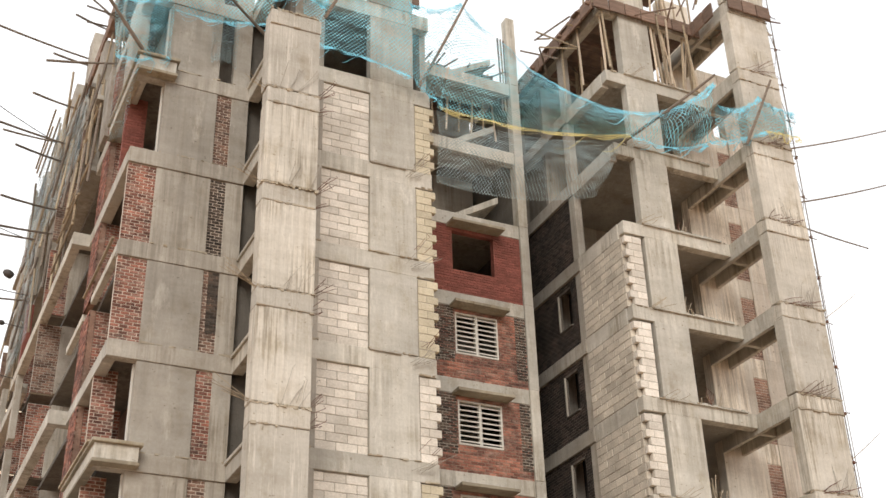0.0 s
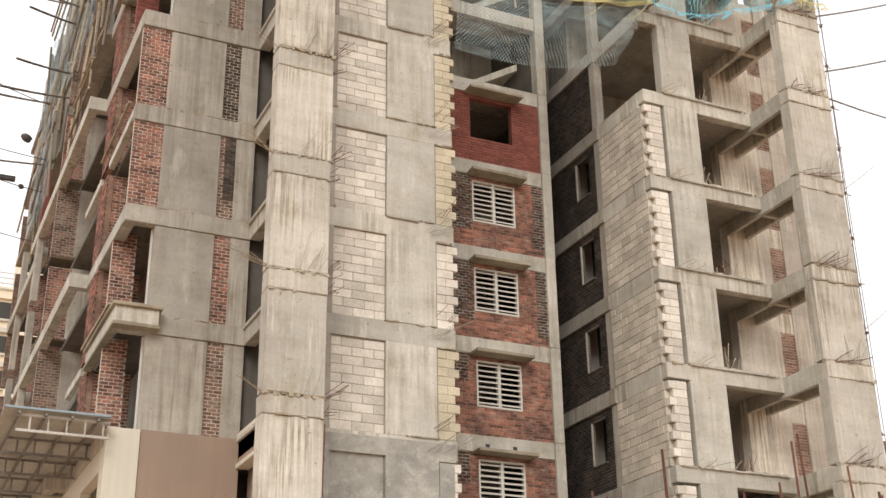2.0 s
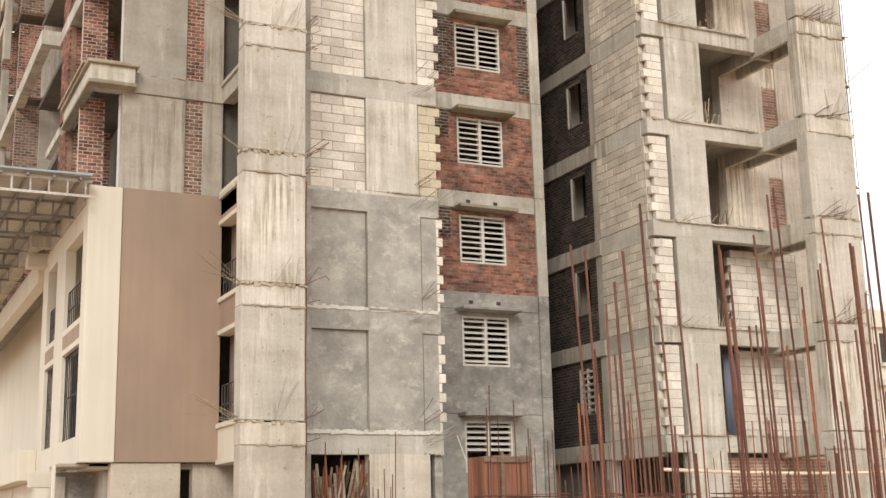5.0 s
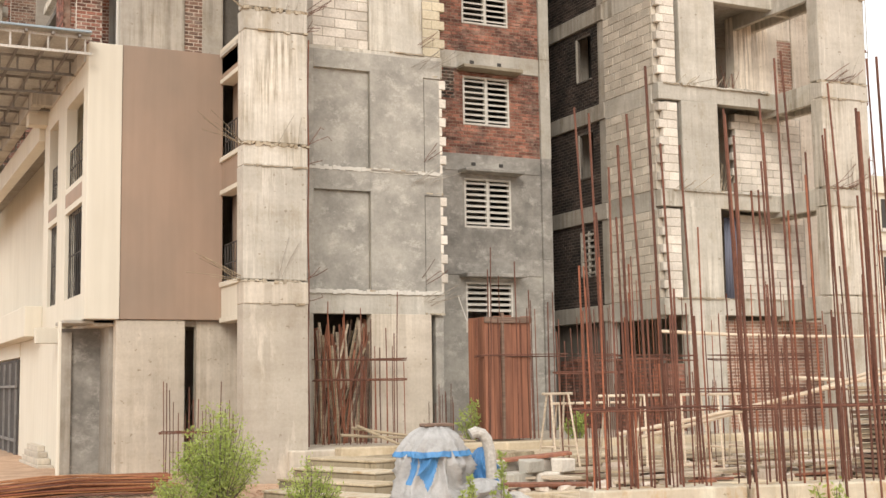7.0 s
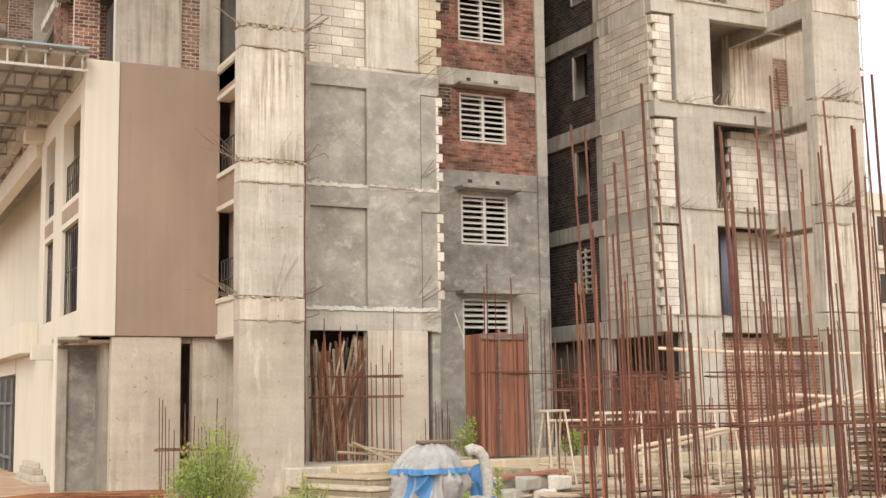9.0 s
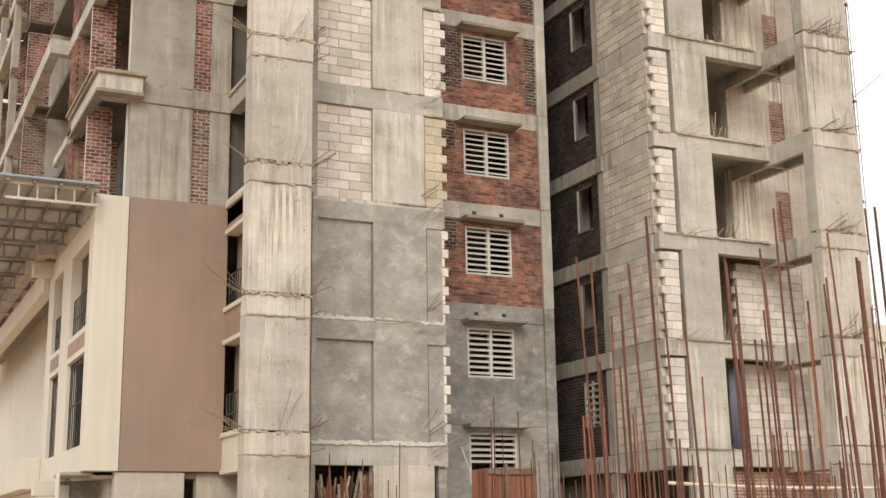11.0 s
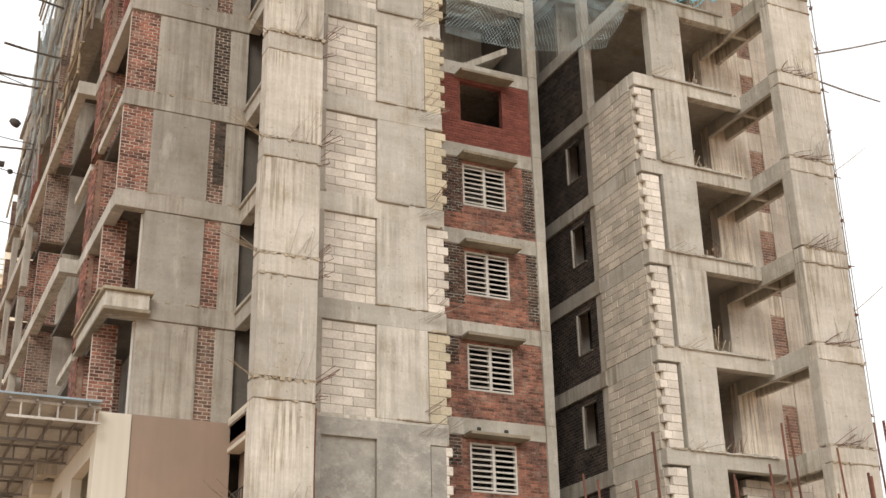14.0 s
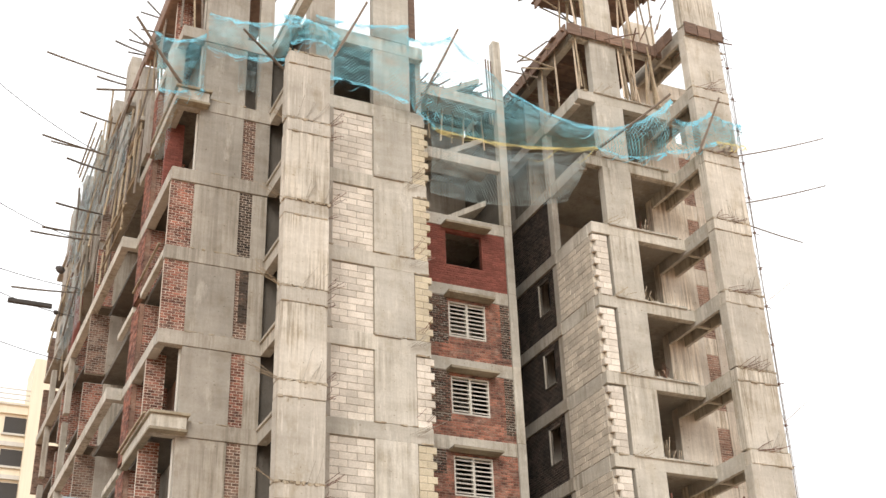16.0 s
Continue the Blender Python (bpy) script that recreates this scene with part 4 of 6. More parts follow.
solid("gate", IRON, lower, (5.0, 5.05, 41.7, 60.0, -0.1, 2.9), label="dark iron gate leaf")
for k in range(5):
    solid("gate_rail", GREY_STEEL, lower, (4.93, 4.99, 41.9 + 1.6 * k, 41.98 + 1.6 * k, -0.1, 2.8), bevel=0)
solid("gate_rail", GREY_STEEL, lower, (4.92, 4.98, 41.8, 60.0, 2.0, 2.08), (4.92, 4.98, 41.8, 60.0, 0.3, 0.38), bevel=0)
solid("gate_head", CREAM, lower, (5.0, 5.3, 41.6, 62.0, 2.95, 3.42))
for k in range(4):
    solid("entry_step", CONC_PLAIN, lower, (4.62 + 0.07 * k, 5.02, 34.2 + 0.55 * k, 38.0, -0.2 + 0.15 * k, -0.05 + 0.15 * k))
solid("post", CREAM, lower, (4.5, 4.58, 30.3, 30.4, -0.3, 3.5))
# dark plaster, chosen in part to give the shade under the overhang
solid("recess_wall", PLASTER_DARK, lower, (4.76, 5.9, 31.6, 31.8, -0.3, 3.4), label="dark grey cement wall, the recess shade partly in its tone")
solid("recess_jamb", CONC_GREY, lower, (4.74, 5.0, 31.48, 31.58, -0.3, 3.3), label="lighter cement jamb")
solid("recess_soffit", CONC_GREY, lower, (4.62, 5.78, 30.3, 31.6, 3.46, 3.54))
solid("side_wall", CREAM, lower, (5.03, 5.3, 33.7, 41.6, -0.3, 3.42))
struct("wall_lobby", CONC_GREY, "dim wall of the entrance passage", "wall", (5.7, 5.9, 30.5, 40.0, -0.3, 3.4), (5.3, 8.8, 40, 40.2, -0.3, 3.4), (7.0, 8.8, 32.5, 32.7, -0.3, 3.4), bevel=0)

# ---- tools for loose things ----
def pole(label, a, b, r=0.05, mat=None, group="poles", name="bamboo_pole", category="pole"):
    bm = bmesh.new()
    a, b = Vector(a), Vector(b)
    n = max(2, int((b - a).length / 0.7))
    bow = 0.012 * (b - a).length
    pts = [a.lerp(b, k / n) + Vector((0, 0, -bow * 4 * (k / n) * (1 - k / n))) for k in range(n + 1)]
    run(bm, pts, [r * (1 - 0.25 * k / n) * (1.0 + 0.07 * (k % 2)) for k in range(n + 1)], 7)
    return tagged(part(name, bm, mat or BAMBOO), label, category, group)


def net_sheet(bm, uvl, ta, tb, ba, bb, sag_t, sag_b, belly, nu, nv, seed):
    ta, tb, ba, bb = (Vector(p) for p in (ta, tb, ba, bb))
    rows = []
    for j in range(nv + 1):
        v = j / nv
        row = []
        for i in range(nu + 1):
            u = i / nu
            p = ta.lerp(tb, u).lerp(ba.lerp(bb, u), v)
            hang = 4 * u * (1 - u)
            p.z -= hang * (sag_t * (1 - v) + sag_b * v)
            p.y -= belly * math.sin(math.pi * v) * (0.4 + 0.6 * hang)
            fold = 0.26 * noise.noise((u * 6 + seed, v * 2.2, seed)) + 0.10 * noise.noise((u * 21, v * 5, seed + 3))
            p.y += fold
            p.z += 0.6 * fold
            row.append((bm.verts.new(p), (u * (tb - ta).length, v * (ba - ta).length)))
        rows.append(row)
    for j in range(nv):
        for i in range(nu):
            q = (rows[j][i], rows[j][i + 1], rows[j + 1][i + 1], rows[j + 1][i])
            f = bm.faces.new([c[0] for c in q])
            f.smooth = True
            for loop, c in zip(f.loops, q):
                loop[uvl].uv = c[1]
    return rows


def net(label, ta, tb, ba, bb, sag_t=0.3, sag_b=0.3, belly=0.4, mat=None, seed=1, edge=True, gold=False):
    bm = bmesh.new()
    uvl = bm.loops.layers.uv.new("UVMap")
    rows = net_sheet(bm, uvl, ta, tb, ba, bb, sag_t, sag_b, belly, 34, 14, seed)
    top = [c[0].co.copy() for c in rows[0]]
    low = [c[0].co.copy() for c in rows[-1]]
    me = bpy.data.meshes.new("safety_net")
    bm.to_mesh(me)
    bm.free()
    me.materials.append(mat or NET)
    ob = tagged(new("safety_net", me), label, "net", "safety nets")
    if edge:
        for line, m, w in ((top, NET_DENSE, 0.4), (low, NET_GOLD if gold else NET_DENSE, 0.3)):
            for strand in range(4):
                bm = bmesh.new()
                uvl = bm.loops.layers.uv.new("UVMap")
                prev = None
                for k, p in enumerate(line):
                    d = 0.5 + 0.5 * noise.noise((k * 0.22, seed + strand * 5, 9))
                    off = 0.26 * strand * (0.2 + abs(noise.noise((k * 0.12, seed, strand * 3 + 1))))
                    thick = w * (0.06 + 0.95 * d * d) * (1.0, 0.45, 0.3, 0.25)[strand]
                    pair = [bm.verts.new(p + Vector((0, -0.05 - 0.03 * strand, 0.03 - off))), bm.verts.new(p + Vector((0, -0.1 - 0.03 * strand, -off - thick)))]
                    if prev:
                        f = bm.faces.new((prev[0], pair[0], pair[1], prev[1]))
                        f.smooth = True
                        for loop, uv in zip(f.loops, ((k - 1, 0), (k, 0), (k, 1), (k - 1, 1))):
                            loop[uvl].uv = (uv[0] * 0.2, uv[1] * w)
                    prev = pair
                part("gathered_edge", bm, m, ob, "bunched bright edge of the net")
    return ob


def tuft(parent, mat, at, way, n, length, spread, rng, r=0.008):
    """Bent starter bars that stick out of a joint."""
    at, way = Vector(at), Vector(way)
    for _ in range(n):
        p = at + Vector((rng.uniform(-spread, spread), rng.uniform(-0.03, 0.03), rng.uniform(-0.08, 0.08)))
        d = (way + Vector((rng.uniform(-0.35, 0.35), rng.uniform(-0.2, 0.2), rng.uniform(-0.3, 0.3)))).normalized()
        q = p + d * length * rng.uniform(0.5, 1.0)
        bm = bmesh.new()
        pts = [p - d * 0.06, p.lerp(q, 0.5) + Vector((rng.uniform(-0.03, 0.03), 0, rng.uniform(-0.03, 0.03))), q]
        if rng.random() < 0.4:
            pts.append(q + Vector((rng.uniform(-0.1, 0.1), 0, rng.uniform(-0.12, 0.12))))
        run(bm, pts, r, 4)
        part("bar", bm, mat, parent)


def starter_bars(label, at, way, n, length, spread, seed, mat=None):
    ob = thing("starter_bars", label, "rebar", "starter bars")
    tuft(ob, mat or RUST, at, way, n, length, spread, random.Random(seed))
    return ob


# ---- safety nets and their outriggers ----
net("cyan safety net slung across the stair tower", (14.22, 27.2, 28.25), (20.27, 27.2, 25.79), (13.5, 27.6, 24.34), (20.21, 27.4, 25.0), 0.85, 0.35, 0.5, NET, 3, True, True)
net("faded torn net hanging below the cyan one", (13.5, 27.7, 24.3), (20.2, 27.5, 25.0), (13.47, 27.8, 21.75), (19.0, 27.8, 22.6), 0.5, 0.35, 0.5, NET_DULL, 5, False)
net("cyan safety net slung across the far wing", (20.27, 27.2, 25.8), (23.38, 26.6, 27.5), (20.2, 27.4, 25.05), (23.24, 27.2, 25.35), 0.45, 0.35, 0.4, NET, 7, True)
net("cyan safety net tied to the corner column", (23.38, 26.6, 26.6), (24.6, 25.9, 26.8), (23.24, 27.1, 25.35), (24.7, 26.0, 25.45), 0.35, 0.1, 0.3, NET, 9, True)
net("cyan safety net round the corner column", (24.6, 25.95, 26.75), (26.1, 26.0, 26.6), (24.7, 25.95, 25.45), (26.1, 26.0, 25.6), 0.1, 0.0, 0.15, NET, 11, True, True)
net("cyan safety net gathered up to a pole", (12.7, 27.9, 28.4), (14.22, 27.2, 28.3), (12.8, 27.9, 25.4), (13.6, 27.6, 24.4), 0.3, 0.0, 0.3, NET, 13, True)
net("cyan safety net across the open storey", (9.2, 27.9, 28.3), (12.8, 27.9, 28.9), (9.2, 27.95, 25.75), (12.75, 27.9, 25.4), 0.2, -0.15, 0.2, NET, 15, True)
net("cyan safety net hung over the corner balcony", (3.9, 29.7, 27.3), (5.75, 29.8, 27.8), (4.2, 29.7, 24.9), (5.8, 29.8, 25.4), 0.35, 0.1, 0.3, NET, 17, True)
net("cyan safety net across the front openings", (5.75, 29.6, 28.6), (8.4, 28.2, 27.9), (5.8, 29.75, 27.2), (8.4, 28.3, 26.4), 0.2, 0.2, 0.2, NET, 19, True)
net("pale net behind the front opening", (7.0, 29.95, 27.4), (7.85, 29.95, 27.4), (7.05, 29.95, 25.7), (7.85, 29.95, 25.7), 0.0, -0.2, 0.0, NET_DULL, 21, False)
net("cyan net heaped on top of the wall-column", (7.3, 25.6, 26.0), (9.3, 25.6, 25.7), (7.6, 25.65, 24.95), (9.15, 25.65, 25.15), -0.15, -0.25, 0.25, NET_DENSE, 23, True)
net("net draped down the corner", (4.2, 29.7, 24.9), (4.9, 29.75, 24.7), (4.45, 30.6, 22.6), (4.8, 30.6, 22.8), 0.1, 0, 0.1, NET_DULL, 25, False)
for y0, y1, z0, z1, s in ((36, 42, 25.5, 30.5, 31), (42, 49, 26.5, 34.0, 32), (44, 50, 22.5, 27.5, 33), (46, 51, 28, 34, 35)):
    net("faded green-blue net over the flank scaffold", (4.4, y0, z1 - 2.2), (4.4, y1, z1), (4.35, y0, z0), (4.35, y1, z0 + 0.5), 0.2, 0.2, 0.0, NET_DULL, s, False)

for a, b, r in (((13.0, 27.9, 25.1), (14.2, 26.5, 28.15), 0.05), ((20.5, 28.0, 25.24), (22.5, 25.4, 26.75), 0.055), ((24.06, 26.2, 24.95), (24.36, 24.9, 26.75), 0.05), ((5.14, 29.8, 25.25), (3.0, 28.1, 26.5), 0.06), ((8.35, 28.0, 25.5), (6.2, 26.3, 25.6), 0.05), ((9.15, 25.7, 24.9), (9.9, 24.6, 26.6), 0.05)):
    pole("weathered bamboo outrigger that holds out the safety net", a, b, r, BAMBOO_DARK, "net outriggers")
for a, b in (((26.1, 26.4, 25.43), (29.8, 25.5, 26.6)), ((26.1, 26.4, 23.3), (29.4, 25.5, 24.3)), ((26.1, 26.4, 22.3), (27.7, 25.5, 21.42)), ((26.1, 26.4, 19.0), (27.2, 26.0, 19.9)), ((26.1, 26.4, 14.4), (27.0, 26.0, 15.2))):
    pole("thin pole sticking out past the corner column", a, b, 0.028 if a[2] > 22 else 0.012, BAMBOO_DARK if a[2] > 22 else BAMBOO, "side poles")
for a, b in (((1.2, 40, 33.0), (5.6, 42, 33.9)), ((1.5, 40, 28.8), (5.6, 42, 29.6)), ((2.0, 40, 24.5), (4.8, 42, 25.7)), ((2.9, 40, 30.3), (5.0, 42, 31.4)), ((2.6, 40, 27.9), (5.0, 42, 28.8)), ((3.4, 40, 32.3), (5.6, 42, 33.6)), ((4.0, 40, 34.4), (5.8, 42, 35.6)), ((2.4, 40, 25.7), (4.8, 42, 26.7)), ((1.9, 44, 26.4), (4.6, 45, 27.0)), ((2.4, 46, 32.4), (4.6, 47, 33.0)), ((2.7, 34, 27.4), (5.2, 34.5, 28.4)), ((1.6, 46, 24.6), (4.6, 47, 25.3))):
    pole("bamboo pole sticking out of the flank scaffold", a, b, 0.045, BAMBOO_DARK, "flank poles")

# ---- scaffold along the flank ----
scaf = thing("flank_scaffold", "crowded bamboo scaffold and shuttering on the unfinished upper flank", "scaffold")
rng = random.Random(77)
for i in range(34):
    y = 34.0 + i * 0.55 + rng.uniform(-0.2, 0.2)
    roof = 25.4 + (y - 31.3) * 0.72 if y < 43.5 else 34.6
    z0 = rng.uniform(FL(7) + 0.3, max(FL(7) + 0.6, roof - 2.5))
    bm = bmesh.new()
    x = 4.5 + rng.uniform(-0.15, 0.4)
    rod(bm, (x, y, z0), (x + rng.uniform(-0.1, 0.1), y + rng.uniform(-0.3, 0.3), min(roof, z0 + rng.uniform(1.5, 4.0))), 0.045, 6)
    part("upright", bm, BAMBOO if i % 3 else BAMBOO_DARK, scaf)
for i in range(16):
    z = 22.8 + i * 0.75
    y0 = 33.0 + max(0, (z - 25.5) * 1.4) + rng.uniform(0, 3)
    bm = bmesh.new()
    rod(bm, (4.4 + rng.uniform(-0.1, 0.3), y0, z + rng.uniform(-0.3, 0.3)), (4.45 + rng.uniform(-0.1, 0.3), y0 + rng.uniform(2.5, 5.0), z + rng.uniform(-0.3, 0.3)), 0.04, 6)
    part("ledger", bm, BAMBOO, scaf)
for i in range(12):
    y = 34 + i * 1.7
    z = 23 + rng.uniform(0, 4)
    bm = bmesh.new()
    rod(bm, (4.2, y, z), (4.5, y + rng.uniform(-3, 3), z + rng.uniform(2, 4)), 0.045, 6)
    part("brace", bm, BAMBOO if i % 2 else BAMBOO_DARK, scaf)
for i in range(16):
    y, z = 35 + rng.uniform(0, 17), 24 + rng.uniform(0, 7)
    if z > 25.5 + (y - 33) * 0.6:
        continue
    solid("shutter_panel", WOOD if i % 3 else CONC_GREY, scaf, (4.5, 4.58, y, y + rng.uniform(0.7, 1.8), z, z + rng.uniform(0.4, 1.2)))
up = tagged(new("upper_flank"), "unfinished concrete frame behind the flank scaffold", "building frame", kind="structure")
for n in (8, 9, 10):
    y0 = (30.4, 36.5, 40.0)[n - 8]
    solid("slab", CONC_GREY, up, (4.75, 8.2, y0 + 6.0 * (n == 8), 58.0, FL(n) + 0.004, FL(n) + 0.2))
    for k in range(6):
        y = y0 + 0.5 + k * 3.6
        if y < 57:
            solid("column", CONC_GREY, up, (4.85, 5.3, y, y + 1.0, FL(n) + 0.2, FL(n + 1)))
    solid("rear_wall", CONC_GREY, up, (5.9, 6.1, y0 + 1, 58.0, FL(n) + 0.2, FL(n + 1)))
for k in range(14):
    y = 36.5 + k * 1.4
    solid("edge_shutter", WOOD, up, (4.8, 4.9, y, y + 1.3, FL(10) + rng.uniform(-0.1, 0.1), FL(10) + 0.5))

# cables and a lamp arm that hang off the flank
for i, (a, b) in enumerate((((4.4, 46, 25.0), (-6, 40, 24.6)), ((4.6, 47.5, 22.1), (-6, 42, 23.6)), ((4.4, 46, 23.6), (-6, 40, 25.4)), ((4.4, 44, 31), (-8, 40, 38)), ((4.4, 47, 28), (-8, 42, 33)))):
    bm = bmesh.new()
    a, b = Vector(a), Vector(b)
    n = 14
    pts = [a.lerp(b, k / n) - Vector((0, 0, 2.2 * (k / n) * (1 - k / n) * (1 + 0.4 * i))) for k in range(n + 1)]
    run(bm, pts, 0.018, 5)
    tagged(part("cable", bm, IRON), "slack dark cable strung from the flank", "cable", "cables")
for x, y, z, w in ((3.5, 45.5, 25.54, 0.22), (3.55, 45.5, 23.45, 0.12)):
    bm = bmesh.new()
    bmesh.ops.create_icosphere(bm, subdivisions=2, radius=w)
    for v in bm.verts:
        v.co *= 1 + 0.35 * noise.noise(v.co * 7 + Vector((x, y, z)))
        v.co.z *= 0.75
    ob = tagged(part("pulley_block", bm, IRON), "dark greasy pulley block hung on the hoist cable", "pulley", "pulleys")
    ob.matrix_basis = pose(x, y, z, 0, 15, 0)
solid("winch_beam", IRON, None, (1.4, 3.2, 44, 44.2, 22.95, 23.12))
tagged(bpy.data.objects["winch_beam"], "rusty steel hoist arm reaching out on its cables", "hoist arm")

# ---- shuttering on top of the far wing ----
form = thing("far_shuttering", "timber shuttering boards and props round the unfinished top storeys", "shuttering")
for z, tag in ((FL(10), 0), (FL(11), 1)):
    for k in range(5 if tag else 15):
        y = 28.3 + k * 0.42
        solid("deck_plank", WOOD, form, (19.6 + 0.2 * rng.random(), 24.1, y, y + 0.39, z - 0.16, z - 0.11), bevel=0)
    for k in range(3 if tag else 9):
        y = 28.0 + k * 0.75
        solid("side_board", WOOD, form, (19.75, 19.82, y, y + 0.7, z - 0.55 + 0.05 * rng.random(), z + 0.05))
    for k in range(7):
        x = 19.8 + k * 0.66
        solid("front_board", WOOD, form, (x, x + 0.62, 27.86, 27.93, z - 0.5 + 0.06 * rng.random(), z + 0.08 * rng.random()))
    for k in range(3):
        solid("tie_board", WOOD, form, (23.88, 23.95, 26.6 + 0.55 * k, 27.1 + 0.55 * k, z - 0.55, z + 0.05))
        solid("column_board", WOOD, form, (24.2 + 0.62 * k, 24.78 + 0.62 * k, 26.02, 26.1, z - 0.5, z + 0.1 * rng.random()))
    solid("bearer", WOOD, form, (19.6, 24.1, 28.05, 28.15, z - 0.3, z - 0.17), *(((19.6, 24.1, 30.0, 30.1, z - 0.3, z - 0.17), (19.6, 24.1, 32.0, 32.1, z - 0.3, z - 0.17)) if not tag else ()))
    for k in range(26):
        x, y = rng.uniform(19.9, 24.0), rng.choice((27.95, 28.3, 29.2) if tag else (27.95, 28.3, 29.2, 30.4, 31.6))
        if 20.8 < x < 22.2 and y < 28.5:
            continue
        bm = bmesh.new()
        rod(bm, (x + rng.uniform(-0.3, 0.3), y, z - 2.98), (x, y + rng.uniform(-0.2, 0.2), z - 0.2), 0.04, 6)
        part("prop", bm, BAMBOO if k % 3 else STICK, form)
    for k in range(14):
        x, y = rng.uniform(18.6, 20.5), rng.uniform(28, 30.5 if tag else 34)
        bm = bmesh.new()
        rod(bm, (x, y, z - rng.uniform(0, 1.2)), (x + rng.uniform(0.6, 2.2), y + rng.uniform(-1, 1), z - rng.uniform(0, 1.2)), 0.035, 5)
        part("loose_pole", bm, BAMBOO_DARK if k % 2 else BAMBOO, form)
    for k in range(20):
        x = rng.uniform(22.3, 26.3)
        bm = bmesh.new()
        rod(bm, (x, rng.uniform(26, 28), z - rng.uniform(-0.3, 0.6)), (x + rng.uniform(-1.2, 1.2), rng.uniform(26, 28), z - rng.uniform(-0.4, 0.9)), 0.03, 5)
        part("loose_pole", bm, BAMBOO if k % 2 else WOOD, form)
for k in range(12):
    x = 22.4 + 0.16 * k
    bm = bmesh.new()
    rod(bm, (x, 28.2 + rng.uniform(-0.2, 0.2), FL(9)), (x + rng.uniform(-0.5, 0.5), 28.2, FL(10) - 0.45), 0.035, 6)
    part("prop", bm, STICK if k % 3 else BAMBOO, form)
solid("top_column", CONC, form, (20.9, 22.1, 28.1, 28.42, FL(10), 35.0))
# shuttering above the stair tower
form2 = thing("stair_shuttering", "ragged shuttering boards and props above the stair tower", "shuttering")
for k in range(11):
    x = 13.4 + 0.5 * k
    z = FL(9) + 2.2 + 0.25 * rng.random()
    solid("board", WOOD, form2, (x, x + 0.48, 32.8, 32.88, z - rng.uniform(0.2, 0.6), z))
    bm = bmesh.new()
    rod(bm, (x, 32.9, FL(9) - 0.4), (x + rng.uniform(-0.2, 0.2), 32.9, z + rng.uniform(0, 0.4)), 0.04, 6)
    part("prop", bm, BAMBOO if k % 2 else STICK, form2)
    bm = bmesh.new()
    rod(bm, (x, 31.8, z - 0.3), (x + rng.uniform(-0.3, 0.3), 33.4, z + rng.uniform(0, 0.4)), 0.035, 5)
    part("joist", bm, BAMBOO_DARK, form2)
solid("deck", WOOD, form2, (13.4, 18.6, 32.6, 36.0, FL(9) + 2.0, FL(9) + 2.08), bevel=0)
for k in range(6):
    bm = bmesh.new()
    rod(bm, (18.2 + 0.12 * k, 31.9, FL(9) + 0.2), (18.15 + 0.12 * k, 31.9, FL(9) + 3.4 + 0.3 * rng.random()), 0.035, 6)
    part("upright", bm, BAMBOO if k % 2 else WOOD, form2)
struct("upper_wall", CONC, "raw concrete wall of the top storey of the middle wing", "wall", (11.5, 12.9, 28.12, 28.42, FL(9) + 0.01, FL(10) + 0.4), (9.1, 9.9, 28.4, 28.7, FL(9) + 0.01, FL(10)))
solid("upper_shutter", WOOD, form2, (12.95, 13.3, 28.3, 28.4, FL(9) + 0.5, FL(10) + 0.6), (9.0, 13.0, 28.5, 28.6, FL(10) - 0.4, FL(10) + 0.1))
# near wing top
solid("near_form", WOOD, form2, (4.7, 8.4, 29.9, 30.0, FL(10) - 0.6, FL(10) + 0.1), (4.7, 4.8, 30.0, 36.0, FL(10) - 0.6, FL(10) + 0.1), (4.7, 8.4, 30.0, 36.0, FL(10) - 0.7, FL(10) - 0.62))
for k in range(14):
    bm = bmesh.new()
    x, y = (4.9, 30.4 + k * 0.4) if k > 5 else (4.9 + 0.3 * k, 30.2)
    rod(bm, (x + rng.uniform(-0.2, 0.2), y, FL(9)), (x, y, FL(10) + rng.uniform(-0.4, 0.8)), 0.04, 6)
    part("prop", bm, BAMBOO if k % 2 else BAMBOO_DARK, form2)
    bm = bmesh.new()
    rod(bm, (x - rng.uniform(0.4, 1.2), y, FL(9) + rng.uniform(1.5, 3.4)), (x + 0.8, y + rng.uniform(0, 1), FL(9) + rng.uniform(1.5, 3.4)), 0.035, 6)
    part("pole", bm, BAMBOO_DARK, form2)

# ---- scaffold tube beside the corner column ----
tube = thing("corner_scaffold", "thin weathered scaffold with couplers and diagonal braces beside the corner column", "scaffold")


def tube_at(z, k):
    return Vector((26.16 + 0.38 * z / 32.5 - 0.36 * k, 26.58, z))


for k in range(2):
    bm = bmesh.new()
    run(bm, [tube_at(-0.2 + 3.3 * j, k) + Vector((rng.uniform(-0.02, 0.02), 0, 0)) for j in range(11)], 0.019 if k == 0 else 0.014, 6)
    standard = part("standard", bm, BAMBOO_DARK, tube)
for k in range(20):
    z = 2.0 + 1.55 * k
    bm = bmesh.new()
    rod(bm, tube_at(z, 1), tube_at(z + rng.uniform(-0.1, 0.1), 0) + Vector((rng.uniform(0.08, 0.28), 0, 0)), 0.016, 6)
    part("putlog", bm, BAMBOO_DARK, tube)
    bm = bmesh.new()
    rod(bm, tube_at(z, k % 2), tube_at(z + 1.5, 1 - k % 2), 0.011, 5)
    part("brace", bm, BAMBOO_DARK, tube)
    c = tube_at(z, 0)
    solid("coupler", RUST, standard, (c.x - 0.035, c.x + 0.045, 26.54, 26.63, z - 0.045, z + 0.045))
bm = bmesh.new()
